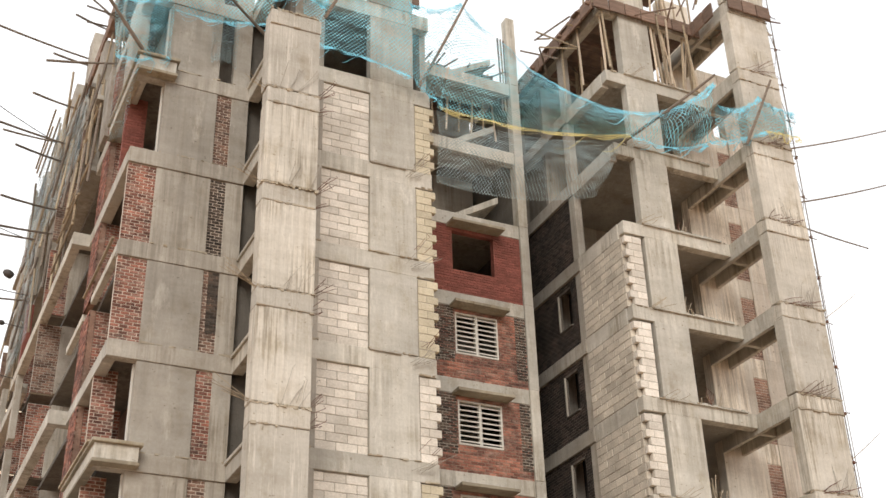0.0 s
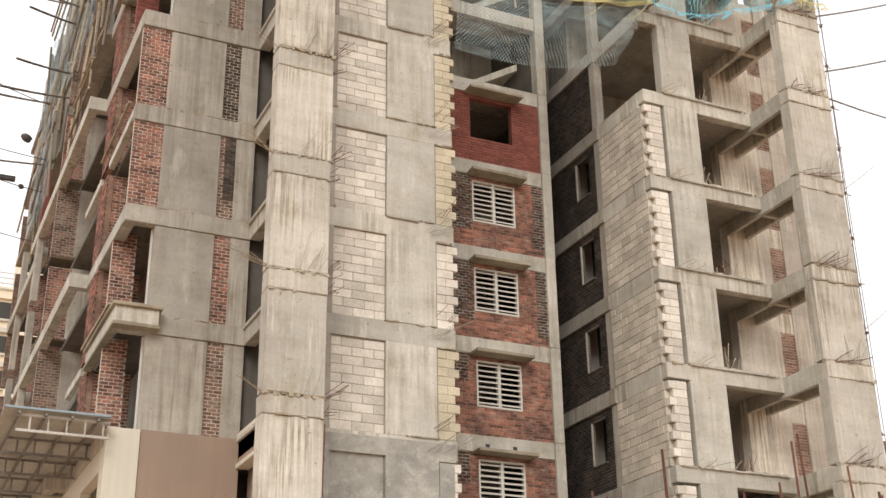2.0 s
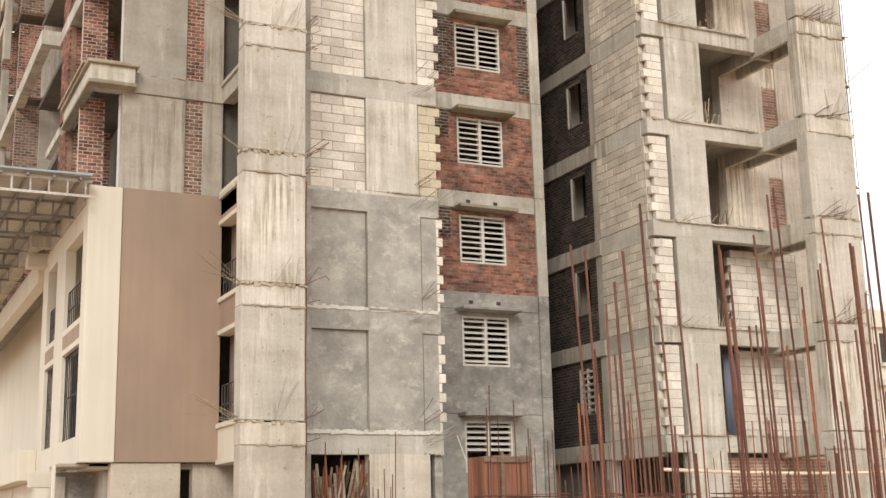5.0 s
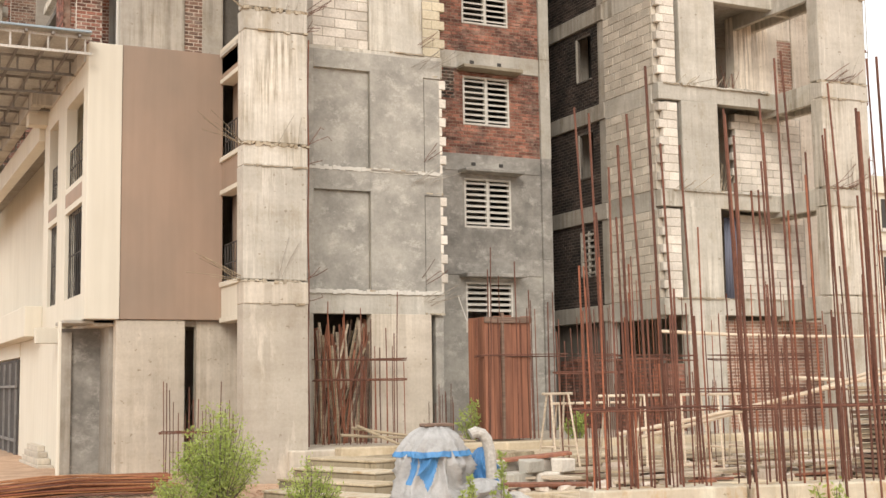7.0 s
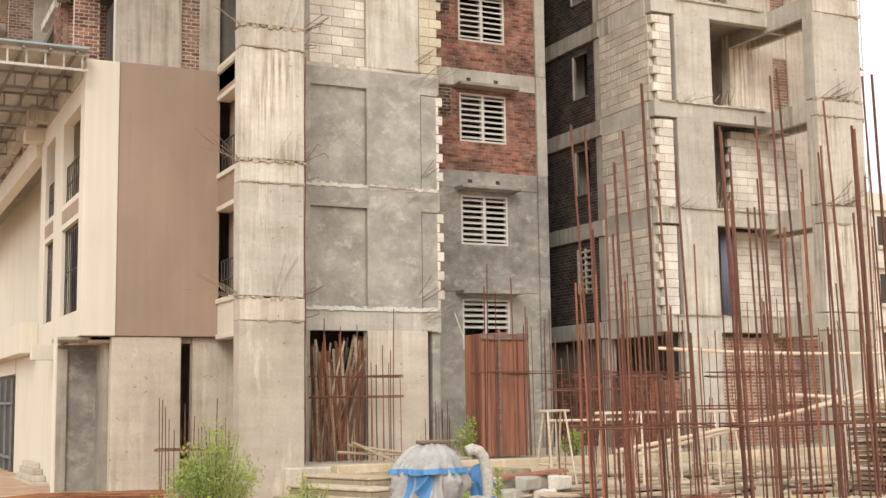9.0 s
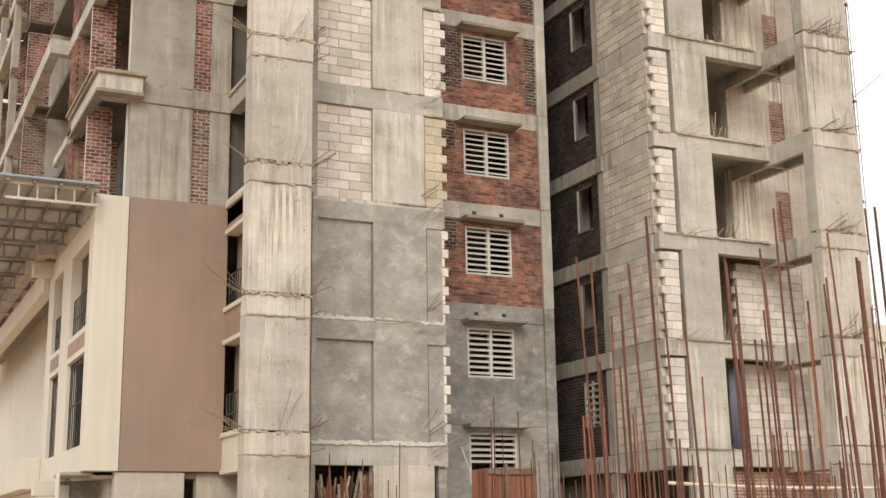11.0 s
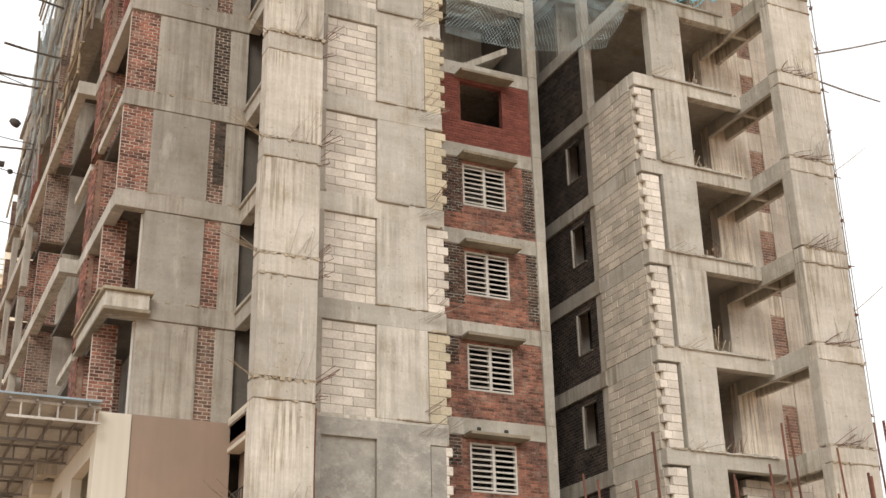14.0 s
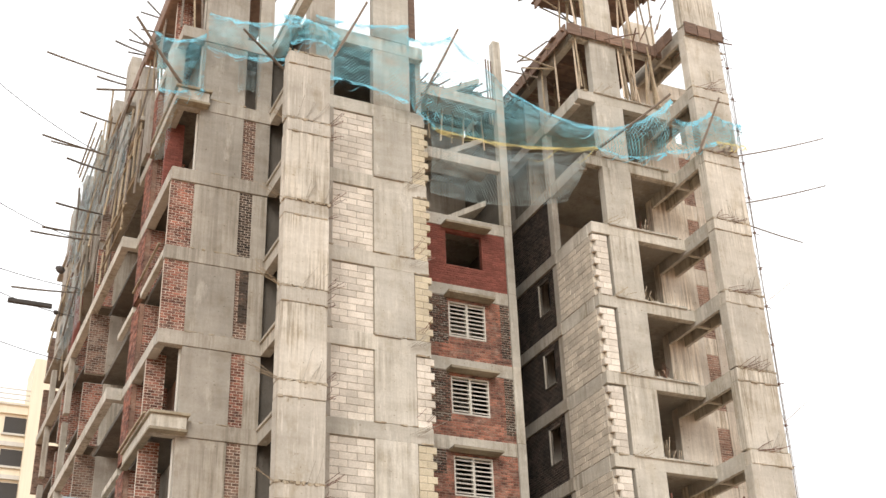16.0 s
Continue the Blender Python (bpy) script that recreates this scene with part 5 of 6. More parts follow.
rod(bm, (25.95, 26.15, 0), (26.05, 26.15, 30), 0.012, 5)
part("drain_line", bm, BAMBOO_DARK, tube)

# ---- starter bars at joints ----
rng = random.Random(5)
for n in range(1, 8):
    z = FL(n)
    starter_bars("rusty starter bars bent out of the column joint", (9.1, 26.0, z + 0.05), (0.7, -0.4, 0.6), 5 if n > 2 else 2, 0.7, 0.06, 300 + n)
    starter_bars("rusty starter bars bent out of the column joint", (9.06, 26.1, z - 0.35), (0.8, -0.3, 0.4), 4 if n > 2 else 1, 0.55, 0.05, 310 + n)
    starter_bars("thin bars bent up along the column face", (8.3 + 0.4 * rng.random(), 25.76, z + 0.1), (0.4, -0.15, 1.0), 5 if n > 3 else 2, 0.9, 0.35, 320 + n, CONC_GREY)
    starter_bars("thin bars across the block panel", (12.9, 28.0, z - 0.25), (0.8, -0.4, 0.5), 6, 0.9, 0.3, 330 + n, CONC_GREY)
    starter_bars("thin bars by the toothed wall", (13.1, 28.05, z + 0.3), (0.8, -0.4, 0.7), 3, 0.6, 0.25, 335 + n, RUST)
    starter_bars("thin rusty bars jutting from the column joint", (7.62, 26.0, z + 0.05), (-1.0, -0.25, 0.3), 6 if n in (1, 2, 4, 5) else 3, 1.3 if n in (1, 2, 4, 5) else 0.8, 0.03, 340 + n, BAMBOO)
for n in range(2, 10):
    z = FL(n)
    starter_bars("bent bars in the open bay", (22.6, 28.5, z), (0.0, 0.0, 1.0), 12, 0.9, 0.5, 350 + n, RUST if n % 2 else BAMBOO)
    starter_bars("bars from the corner column joint", (24.9, 26.15, z), (0.9, -0.1, 0.4), 8, 0.9, 0.5, 360 + n, RUST)
    starter_bars("bars up the face of the corner column", (25.3, 26.15, z + 0.05), (0.1, -0.1, 1.0), 6, 0.8, 0.3, 370 + n, CONC_GREY)
    starter_bars("bars at the beam joint", (21.0, 28.0, z), (0.8, -0.5, 0.5), 4, 0.6, 0.4, 380 + n, BAMBOO)
    # crumbled mortar along the slab edge
    bm = bmesh.new()
    for k in range(26):
        x = 20.9 + 3.0 * k / 26
        bar_box(bm, x, x + 0.13, 28.0, 28.15, z - 0.03, z + 0.05 * rng.random(), 0.012)
    tagged(part("mortar_crumbs", bm, CONC), "crumbled mortar along the slab edge", "mortar", kind="stuff")

# bent bars left standing in the open bays of the far wing
for n in range(2, 9):
    bars = thing("loose_bars", "pale bent bars standing in an open concrete bay", "rebar", "bars in the bays")
    r7 = random.Random(700 + n)
    for k in range(9):
        bm = bmesh.new()
        x = 22.5 + 0.9 * r7.random()
        y = 28.75 + 0.5 * r7.random()
        top = Vector((x + r7.uniform(-0.45, 0.45), y + r7.uniform(-0.1, 0.1), FL(n) + r7.uniform(0.5, 1.15)))
        run(bm, ((x, y, FL(n)), Vector((x, y, FL(n))).lerp(top, 0.5) + Vector((r7.uniform(-0.06, 0.06), 0, 0)), top), 0.014, 5)
        part("bar", bm, STICK, bars)

# ---- canopy on the near flank ----
canopy = thing("canopy", "grey sheet-metal canopy on welded trusses over the painted flank", "canopy")
bm = bmesh.new()
edge = [[bm.verts.new((x, 29.4 + 20 * k / 120, z + 0.03 * (k % 2))) for x, z in ((5.0, 10.2), (2.6, 10.28))] for k in range(121)]
for a, b in zip(edge, edge[1:]):
    bm.faces.new((a[0], b[0], b[1], a[1]))
r = bmesh.ops.extrude_face_region(bm, geom=list(bm.faces))
bmesh.ops.translate(bm, vec=(0, 0, 0.02), verts=[v for v in r["geom"] if isinstance(v, bmesh.types.BMVert)])
part("roof_sheet", bm, SHEET, canopy)
solid("edge_strip", BLUE_EDGE, canopy, (2.6, 5.0, 29.34, 29.39, 10.225, 10.28))
for k in range(8):
    y = 29.55 + k * 2.2
    for z in (9.75, 10.12):
        chord = solid("chord", PALE_METAL if k == 0 else GREY_STEEL, canopy, (2.9, 5.03, y, y + 0.06, z, z + 0.06), bevel=0)
    for i in range(5):
        bm = bmesh.new()
        rod(bm, (3.2 + 0.42 * i, y + 0.03, 9.78), (3.2 + 0.42 * i, y + 0.03, 10.15), 0.025, 6)
        part("strut", bm, PALE_METAL if k == 0 else GREY_STEEL, chord)
for x in (2.9, 3.5, 4.1, 4.7):
    solid("purlin", GREY_STEEL, canopy, (x, x + 0.06, 29.4, 49.0, 10.13, 10.19), bevel=0)

# ---- steps, low walls ----
steps = tagged(new("steps"), "weathered concrete steps up to the plinth", "steps", kind="structure")
for k in range(5):
    bm = bmesh.new()
    along, back = Vector((0.36, -0.93, 0)), Vector((0.93, 0.36, 0))
    a = Vector((6.1 + 0.46 * k, 20.45 + 0.56 * k, 0))
    ln = 3.1 - 0.3 * k
    depth = 4.5
    z0, z1 = -0.3, -0.03 + 0.14 * k
    foot = [a, a + along * ln, a + along * ln + back * depth, a + back * depth]
    tread = [a - back * 0.035, a + along * (ln + 0.02) - back * 0.035, a + along * (ln + 0.02) + back * 0.7, a + back * 0.7]
    tb = bmesh.new()
    lo = [tb.verts.new((p.x, p.y, z1)) for p in tread]
    hi = [tb.verts.new((p.x, p.y, z1 + 0.04)) for p in tread]
    tb.faces.new(hi)
    tb.faces.new(lo[::-1])
    for i in range(4):
        tb.faces.new((lo[i], lo[(i + 1) % 4], hi[(i + 1) % 4], hi[i]))
    bmesh.ops.recalc_face_normals(tb, faces=tb.faces)
    bmesh.ops.bevel(tb, geom=list(tb.edges), offset=0.012, segments=2, affect="EDGES")
    lo = [bm.verts.new((p.x, p.y, z0)) for p in foot]
    hi = [bm.verts.new((p.x, p.y, z1)) for p in foot]
    bm.faces.new(hi)
    bm.faces.new(lo[::-1])
    for i in range(4):
        bm.faces.new((lo[i], lo[(i + 1) % 4], hi[(i + 1) % 4], hi[i]))
    bmesh.ops.recalc_face_normals(bm, faces=bm.faces)
    bmesh.ops.bevel(bm, geom=list(bm.edges), offset=0.02, segments=2, affect="EDGES")
    # riser stained and also darkened, tread paler, so colour adds to the top light
    step = part("step", bm, CONC_STEP, steps)
    part("tread", tb, CONC_NEW if k % 2 else CONC_OLD, step, "pale tread, toned as if lit from above")
struct("low_wall", CONC_OLD, "low cement wall beside the steps", "low wall", (7.9, 16.0, 16.6, 17.2, -0.3, 0.12), (9.9, 10.6, 14.2, 17.0, -0.3, 0.2))
struct("terrace", CONC_OLD, "rubble-strewn concrete terrace", "terrace", (8.6, 26, 17.2, 25.3, -0.3, 0.2))
struct("terrace_step", CONC_OLD, "stained concrete step of the terrace", "terrace", (11.0, 22.0, 22.6, 25.3, 0.2, 0.42))

# ---- reinforcement ----
def ground_beam(label, x0, y0, x1, y1):
    b = thing("ground_beam", label, "ground beam", "ground beams", "structure")
    d = Vector((x1 - x0, y1 - y0, 0))
    length = d.length
    turn = math.degrees(math.atan2(d.y, d.x))
    m = pose(x0, y0, 0, 0, 0, turn)
    for nm, mat, bx in (("cap", CONC_NEW, (0, length, 0, 0.5, 0.24, 0.55)), ("footing", CONC_OLD, (0.03, length - 0.02, 0.05, 0.5, -0.4, 0.24))):
        ob = solid(nm, mat, b, bx, bevel=0.02)
        ob.matrix_basis = m
    return b


ground_beam("new concrete ground beam streaked with rust", 8.5, 13.5, 10.62, 13.15)
ground_beam("new concrete ground beam streaked with rust", 10.66, 13.05, 13.6, 12.45)


def cage(label, x0, y0, x1, y1, depth, n, zb, heights, ties, seed, r=0.0145, lean=-0.022, mat=None):
    g = thing("rebar_cage", label, "rebar cage", "rebar cages")
    rng = random.Random(seed)
    d = Vector((x1 - x0, y1 - y0, 0))
    back = Vector((-d.y, d.x, 0)).normalized()
    for k in range(n):
        u = (k + rng.uniform(-0.3, 0.3)) / max(1, n - 1)
        p = Vector((x0, y0, zb)) + d * u + back * (depth * rng.choice((0.0, 0.06, 0.94, 1.0)))
        h = rng.uniform(*heights) if rng.random() < 0.5 else heights[0] + (heights[1] - heights[0]) * rng.random() ** 2.5
        bm = bmesh.new()
        q = p + Vector((lean * h + rng.uniform(-0.015, 0.015) * h, rng.uniform(-0.01, 0.02) * h, h))
        mid = p.lerp(q, 0.5) + Vector((rng.uniform(-0.02, 0.02) * h, 0, 0)) * 0.3
        rad = r * rng.uniform(0.75, 1.15)
        run(bm, (p, mid, q), rad, 5)
        part("bar", bm, mat or (RUST_BRIGHT if rng.random() < 0.15 else RUST), g)
    for z in ties:
        for e in range(2):
            bm = bmesh.new()
            zz = zb + z + 0.05 * e * rng.random()
            c = [Vector((x0, y0, zz)) + d * (-0.03) + back * -0.03, Vector((x0, y0, zz)) + d * 1.03 + back * -0.03, Vector((x0, y0, zz)) + d * 1.03 + back * (depth + 0.03), Vector((x0, y0, zz)) + d * -0.03 + back * (depth + 0.03)]
            c = [p + Vector((lean * z, 0, rng.uniform(-0.03, 0.03))) for p in c]
            run(bm, c + c[:1], 0.011, 5)
            part("tie", bm, RUST, g)
    return g


tall = "tall cage of rusty column bars tied with stirrups"
cage(tall, 8.6, 13.6, 10.3, 13.35, 0.5, 22, 0.5, (1.6, 4.2), (1.05,), 1)
cage(tall, 8.7, 13.8, 10.4, 13.5, 0.35, 7, 0.5, (4.4, 6.1), (), 2, 0.0185, -0.03)
cage(tall, 10.7, 13.15, 13.4, 12.6, 0.55, 26, 0.5, (2.0, 4.6), (1.05,), 3)
cage(tall, 10.8, 13.3, 13.3, 12.7, 0.4, 12, 0.5, (4.8, 6.3), (), 4, 0.0185, -0.03)
cage("loose row of tall rusty bars rising from the soil", 10.3, 12.4, 12.3, 11.6, 0.3, 11, -0.4, (0.8, 6.2), (), 5, 0.019, -0.03)
cage("cage of rusty column bars on the terrace", 12.3, 20.6, 13.7, 20.0, 0.5, 10, 0.2, (2.0, 4.6), (1.9,), 6, 0.013)
cage("cage of rusty column bars on the terrace", 14.2, 19.6, 16.4, 18.6, 0.6, 12, 0.2, (1.4, 3.6), (1.5,), 7, 0.012)
cage("cage of rusty column bars on the terrace", 16.8, 19.6, 20.2, 18.0, 0.6, 13, 0.2, (1.4, 3.8), (1.5,), 8, 0.012)
cage("cage of rusty bars before the dark doorway", 9.95, 27.6, 12.0, 27.3, 0.35, 26, 0.55, (1.9, 3.7), (1.5, 1.95), 9, 0.014, 0.0)
cage("cage of rusty bars round the form box", 13.5, 26.1, 15.6, 25.9, 0.4, 16, 0.6, (2.8, 4.6), (1.95,), 10, 0.014, 0.0)
cage("low cage of thin bars by the grey piers", 6.55, 28.6, 8.3, 27.9, 0.4, 22, -0.1, (1.4, 2.3), (1.0,), 11, 0.011, 0.0)
cage("short thin bars along the plastered wall", 12.9, 28.0, 13.7, 27.9, 0.4, 14, 0.55, (0.9, 1.4), (), 12, 0.009, 0.0)
for k, (x, y) in enumerate(((16.3, 26.4), (17.6, 26.3), (18.8, 26.6), (20.4, 26.2), (22.0, 26.0))):
    cage("thin rust-red starter bars on the plinth", x, y, x + 1.15, y - 0.1, 0.4, 14, 0.55, (1.2, 4.0), (1.9, 2.0), 20 + k, 0.013, -0.02, RUST_BRIGHT if k % 2 else None)

# a bundle of bars lying on the soil
bundle = thing("bar_bundle", "long bundle of rusty bars lying on the soil", "rebar bundle")
for k in range(54):
    bm = bmesh.new()
    a = Vector((1.5 + rng.uniform(-0.6, 0.3), 23.2 + 0.03 * k + rng.uniform(-0.1, 0.1), -0.06 + 0.035 * (k % 7)))
    b = Vector((5.6 + rng.uniform(-0.3, 0.4), 24.1 + 0.025 * k + rng.uniform(-0.3, 0.1), -0.05 + 0.05 * (k % 7)))
    m = a.lerp(b, 0.55) + Vector((0, 0, rng.uniform(0.02, 0.14)))
    run(bm, (a, m, b), 0.016, 5)
    part("bar", bm, (RUST, RUST_ORANGE, RUST_BRIGHT, RUST_ORANGE)[k % 4], bundle)
for k in range(7):
    pole("short weathered stick leaning by the bars", (5.3 + 0.12 * k, 24.2 - 0.1 * k, -0.1), (6.3 + 0.15 * k, 25.2, 0.25 + 0.06 * k), 0.025, BAMBOO, "loose sticks", "stick", "stick")

# ---- timber props in the dark doorway ----
props = thing("prop_stack", "jumbled stack of old timber props leaning in the doorway", "timber stack")
for k in range(95):
    x = 10.06 + 1.38 * rng.random()
    y = 28.12 + 0.4 * rng.random()
    bm = bmesh.new()
    lean = rng.uniform(-0.3, 1.1)
    rod(bm, (x, y, 0.55), (min(11.5, max(10.05, x + lean)), y + rng.uniform(-0.1, 0.4), 0.55 + rng.uniform(2.2, 3.02)), rng.uniform(0.02, 0.042), 5)
    part("prop", bm, (WOOD_RED, BAMBOO, WOOD_RED, WOOD, STICK)[k % 5], props)
for a, b in (((10.5, 26.9, 0.95), (13.2, 26.0, 0.6)), ((10.6, 26.8, 1.0), (11.4, 25.6, 0.5)), ((10.2, 26.8, 0.8), (13.0, 26.3, 0.7))):
    pole("bamboo lying across the plinth", a, b, 0.035, BAMBOO, "loose poles")

# a thin rusty conduit down the edge of the wall-column
bm = bmesh.new()
run(bm, [(9.12 + 0.012 * math.sin(k * 1.7), 25.9, 0.6 + 0.75 * k) for k in range(13)], 0.016, 6)
tagged(part("conduit", bm, RUST), "thin rusty conduit down the edge of the wall-column", "conduit")

# ---- red form box ----
box = thing("form_box", "tall box of red-brown shutter boards standing on the plinth", "form box")
for k in range(5):
    x = 13.72 + 0.25 * k
    solid("board", WOOD_RED, box, (x, x + 0.235, 26.45 + 0.02 * (k % 2), 26.52, 0.6, 3.5 + 0.02 * (k % 3)), bevel=0.008)
for k in range(3):
    solid("board", WOOD_RED, box, (13.72, 13.77, 26.55 + 0.26 * k, 26.8 + 0.26 * k, 0.6, 3.5), bevel=0.008)
    solid("board", WOOD_RED, box, (14.93, 14.98, 26.55 + 0.26 * k, 26.8 + 0.26 * k, 0.6, 3.5), bevel=0.008)
solid("batten", WOOD, box, (13.7, 15.0, 26.4, 26.45, 3.35, 3.5), (14.15, 14.22, 26.38, 26.45, 0.6, 3.6))

# ---- pale trestles, poles, planks, rubble ----
def trestle(x, y, z, w, h, turn):
    t = thing("trestle", "pale trestle knocked together from rough timber", "trestle", "trestles")
    for s in (-1, 1):
        for e in (-1, 1):
            bm = bmesh.new()
            rod(bm, (s * w / 2 + s * 0.05, e * 0.28, 0), (s * w / 2 - s * 0.04, e * 0.06, h), 0.021, 5)
            part("leg", bm, STICK, t)
        bm = bmesh.new()
        rod(bm, (s * w / 2, -0.2, h * 0.35), (s * w / 2, 0.2, h * 0.35), 0.022, 5)
        part("rung", bm, STICK, t)
    solid("top_rail", STICK, t, (-w / 2 - 0.12, w / 2 + 0.12, -0.03, 0.03, h - 0.02, h + 0.03))
    t.matrix_basis = pose(x, y, z, 0, 0, turn)


trestle(12.1, 20.4, 0.2, 0.5, 1.5, 10)
for k in range(4):
    trestle(12.9 + 0.62 * k, 19.6 - 0.25 * k, 0.2, 0.5, 1.45, -12 + 5 * k)
trestle(13.4, 21.2, 0.2, 1.6, 1.3, -8)
for a, b in (((11.6, 17.6, 1.05), (16.4, 14.6, 2.35)), ((11.9, 17.4, 1.0), (15.2, 15.4, 2.05)), ((14.6, 20.6, 2.9), (19.5, 18.2, 2.75)), ((16.4, 18.9, 1.95), (21.5, 17.0, 1.8))):
    pole("pale straight pole lashed across the bars", a, b, 0.035, STICK, "lashed poles")
stack = thing("plank_stack", "tall stack of weathered shutter planks", "plank stack")
for k in range(22):
    o = rng.uniform(-0.12, 0.12)
    solid("plank", (BAMBOO, WOOD, STICK)[k % 3], stack, (15.75 + o, 18.4 + o, 15.2 + rng.uniform(-0.05, 0.05), 16.6, 0.0 + 0.082 * k, 0.055 + 0.082 * k), bevel=0.006)
pile = thing("board_pile", "untidy pile of boards on the terrace", "board pile")
for k in range(120):
    x, y = rng.uniform(9.6, 19.5), rng.uniform(17.4, 22.4)
    ob = solid("board", (WOOD_RED, STICK, STICK, BAMBOO)[k % 4], pile, (-rng.uniform(0.5, 1.1), rng.uniform(0.5, 1.1), -0.12, 0.12, 0, 0.04), bevel=0.005)
    ob.matrix_basis = pose(x, y, 0.21 + 0.045 * (k % 4), rng.uniform(-2, 2), rng.uniform(-3, 3), rng.uniform(-35, 20))
for k in range(14):
    ob = solid("concrete_block", BLOCK if k % 2 else CONC, None, (-0.2, 0.2, -0.12, 0.12, 0, 0.22), bevel=0.02, wob=0.02)
    tagged(ob, "broken concrete block lying on the terrace", "block", "loose blocks")
    ob.matrix_basis = pose(10.0 + 0.28 * (k % 5) + rng.uniform(-0.1, 0.1), 18.6 + 0.3 * (k % 3), 0.2 + 0.21 * (k // 8), 0, 0, rng.uniform(-30, 30))

# broken blocks and chips strewn over the terrace
bm = bmesh.new()
r9 = random.Random(909)
for k in range(900):
    x, y = r9.uniform(9.0, 20.5), r9.uniform(17.3, 22.5)
    sx = r9.uniform(0.02, 0.09) * (1 if r9.random() < 0.85 else 2.2)
    bar_box(bm, x - sx, x + sx, y - sx * 0.7, y + sx * 0.7, 0.195, 0.2 + sx * r9.uniform(0.5, 1.2), sx * 0.25)
tagged(part("rubble", bm, MORTAR_PALE), "pale broken rubble strewn over the terrace", "rubble", kind="stuff")
for k, (x, y, z, turn, w) in enumerate(((10.6, 18.9, 0.62, -14, 1.5), (11.4, 18.2, 0.3, 8, 1.9), (10.3, 17.7, 0.26, -4, 1.6), (12.9, 18.6, 0.34, -20, 1.7), (11.9, 17.6, 0.25, 14, 1.3))):
    ob = solid("plank", WOOD_RED if k in (0, 2) else STICK, None, (-w / 2, w / 2, -0.13, 0.13, 0, 0.05), bevel=0.006)
    tagged(ob, "salmon-red plank lying on broken blocks" if k in (0, 2) else "pale rough plank lying on the terrace", "plank", "loose planks")
    ob.matrix_basis = pose(x, y, z, 3, -5 if k == 0 else 2, turn)

# ---- tarpaulin heap ----
def cloth(name, mat, parent, cx, cy, zb, rx, ry, h, seed, waist=0.78, v0=0.0, v1=1.0, puff=0.0, label="", keep=None):
    """A sheet hung over a lump: a rounded crown, then a skirt in long slanting folds that spread at the foot."""
    bm = bmesh.new()
    nu, nv = 170, 56
    rows = []
    for j in range(nv + 1):
        v = v0 + (v1 - v0) * j / nv
        row = []
        for i in range(nu):
            t = 2 * math.pi * i / nu
            c, s = math.cos(t), math.sin(t)
            crown = max(0.0, (v - 0.62) / 0.38)
            prof = waist * (1 - crown ** 2.2) ** 0.5 + (1.08 - waist) * (1 - v) ** 1.8
            drift = noise.noise((c * 1.1, s * 1.1, v * 1.3 + seed))
            loose = (1 - crown) * (0.35 + 0.65 * (1 - v))
            slant = 5 * t + 4.5 * drift + 2.6 * v
            fold = 0.24 - 0.46 * abs(math.sin(slant)) ** 0.5
            fold += 0.09 - 0.17 * abs(math.sin(2.3 * slant + 5 * v + 2 * drift)) ** 0.5
            sag = 0.085 * math.sin(13 * v + 6 * drift + 2 * t) * (1 - crown)
            r = prof + fold * loose + 0.10 * drift * (1 - crown) + sag + 0.025 * noise.noise((c * 6, s * 6, v * 7 + seed)) + puff
            row.append(bm.verts.new((cx + rx * r * c, cy + ry * r * s, zb + h * v + 0.03 * noise.noise((c * 3, s * 3, v * 5 + seed)))))
        rows.append(row)
    for j in range(nv):
        for i in range(nu):
            if keep and not keep((i + 0.5) / nu, v0 + (v1 - v0) * (j + 0.5) / nv):
                continue
            k = (i + 1) % nu
            bm.faces.new((rows[j][i], rows[j][k], rows[j + 1][k], rows[j + 1][i])).smooth = True
    if keep:
        bmesh.ops.delete(bm, geom=[v for v in bm.verts if not v.link_faces], context="VERTS")
    return part(name, bm, mat, parent, label)


def is_blue(t, v):
    """The blue side of the tarpaulin shows in one deep pointed fold and in a few turned-up edges."""
    deep = 0.38 < v < 0.74 and abs(t - 0.655) < 0.07 * (v - 0.36) / 0.36
    edge = 0.42 < v < 0.74 and abs(t - 0.545 - 0.08 * (v - 0.4)) < 0.022
    low = v < 0.24 and abs(t - 0.64 - 0.12 * v) < 0.014 + 0.03 * v
    return deep or edge or low


heap = thing("tarpaulin_heap", "crumpled grey and blue tarpaulin thrown over a machine", "tarpaulin")
cloth("skirt", TARP_GREY, heap, 7.88, 16.9, -0.15, 0.62, 0.58, 1.42, 2.0, keep=lambda t, v: not is_blue(t, v))
cloth("blue_side", TARP_BLUE, heap, 7.88, 16.9, -0.15, 0.62, 0.58, 1.42, 2.0, keep=is_blue, label="bright blue underside of the sheet")
cloth("cap", TARP_GREY, heap, 7.88, 16.9, -0.13, 0.64, 0.6, 1.44, 3.0, 0.80, 0.75, 1.0, 0.03, label="grey cap sheet folded over the top")
cloth("hem", TARP_BLUE, heap, 7.88, 16.9, -0.14, 0.64, 0.6, 1.44, 3.0, 0.80, 0.70, 0.757, 0.045, label="bright blue hem of the cap sheet")
cloth("blue_sheet", TARP_BLUE, heap, 8.75, 17.0, 0.1, 0.26, 0.3, 0.85, 5.0)
cloth("grey_sheet", TARP_GREY, heap, 8.5, 16.6, -0.1, 0.5, 0.4, 0.62, 7.0)
cloth("plastic_sheet", PALE_METAL, heap, 8.95, 16.7, 0.0, 0.55, 0.35, 0.30, 9.0, label="white plastic sheet spilling out")
bm = bmesh.new()
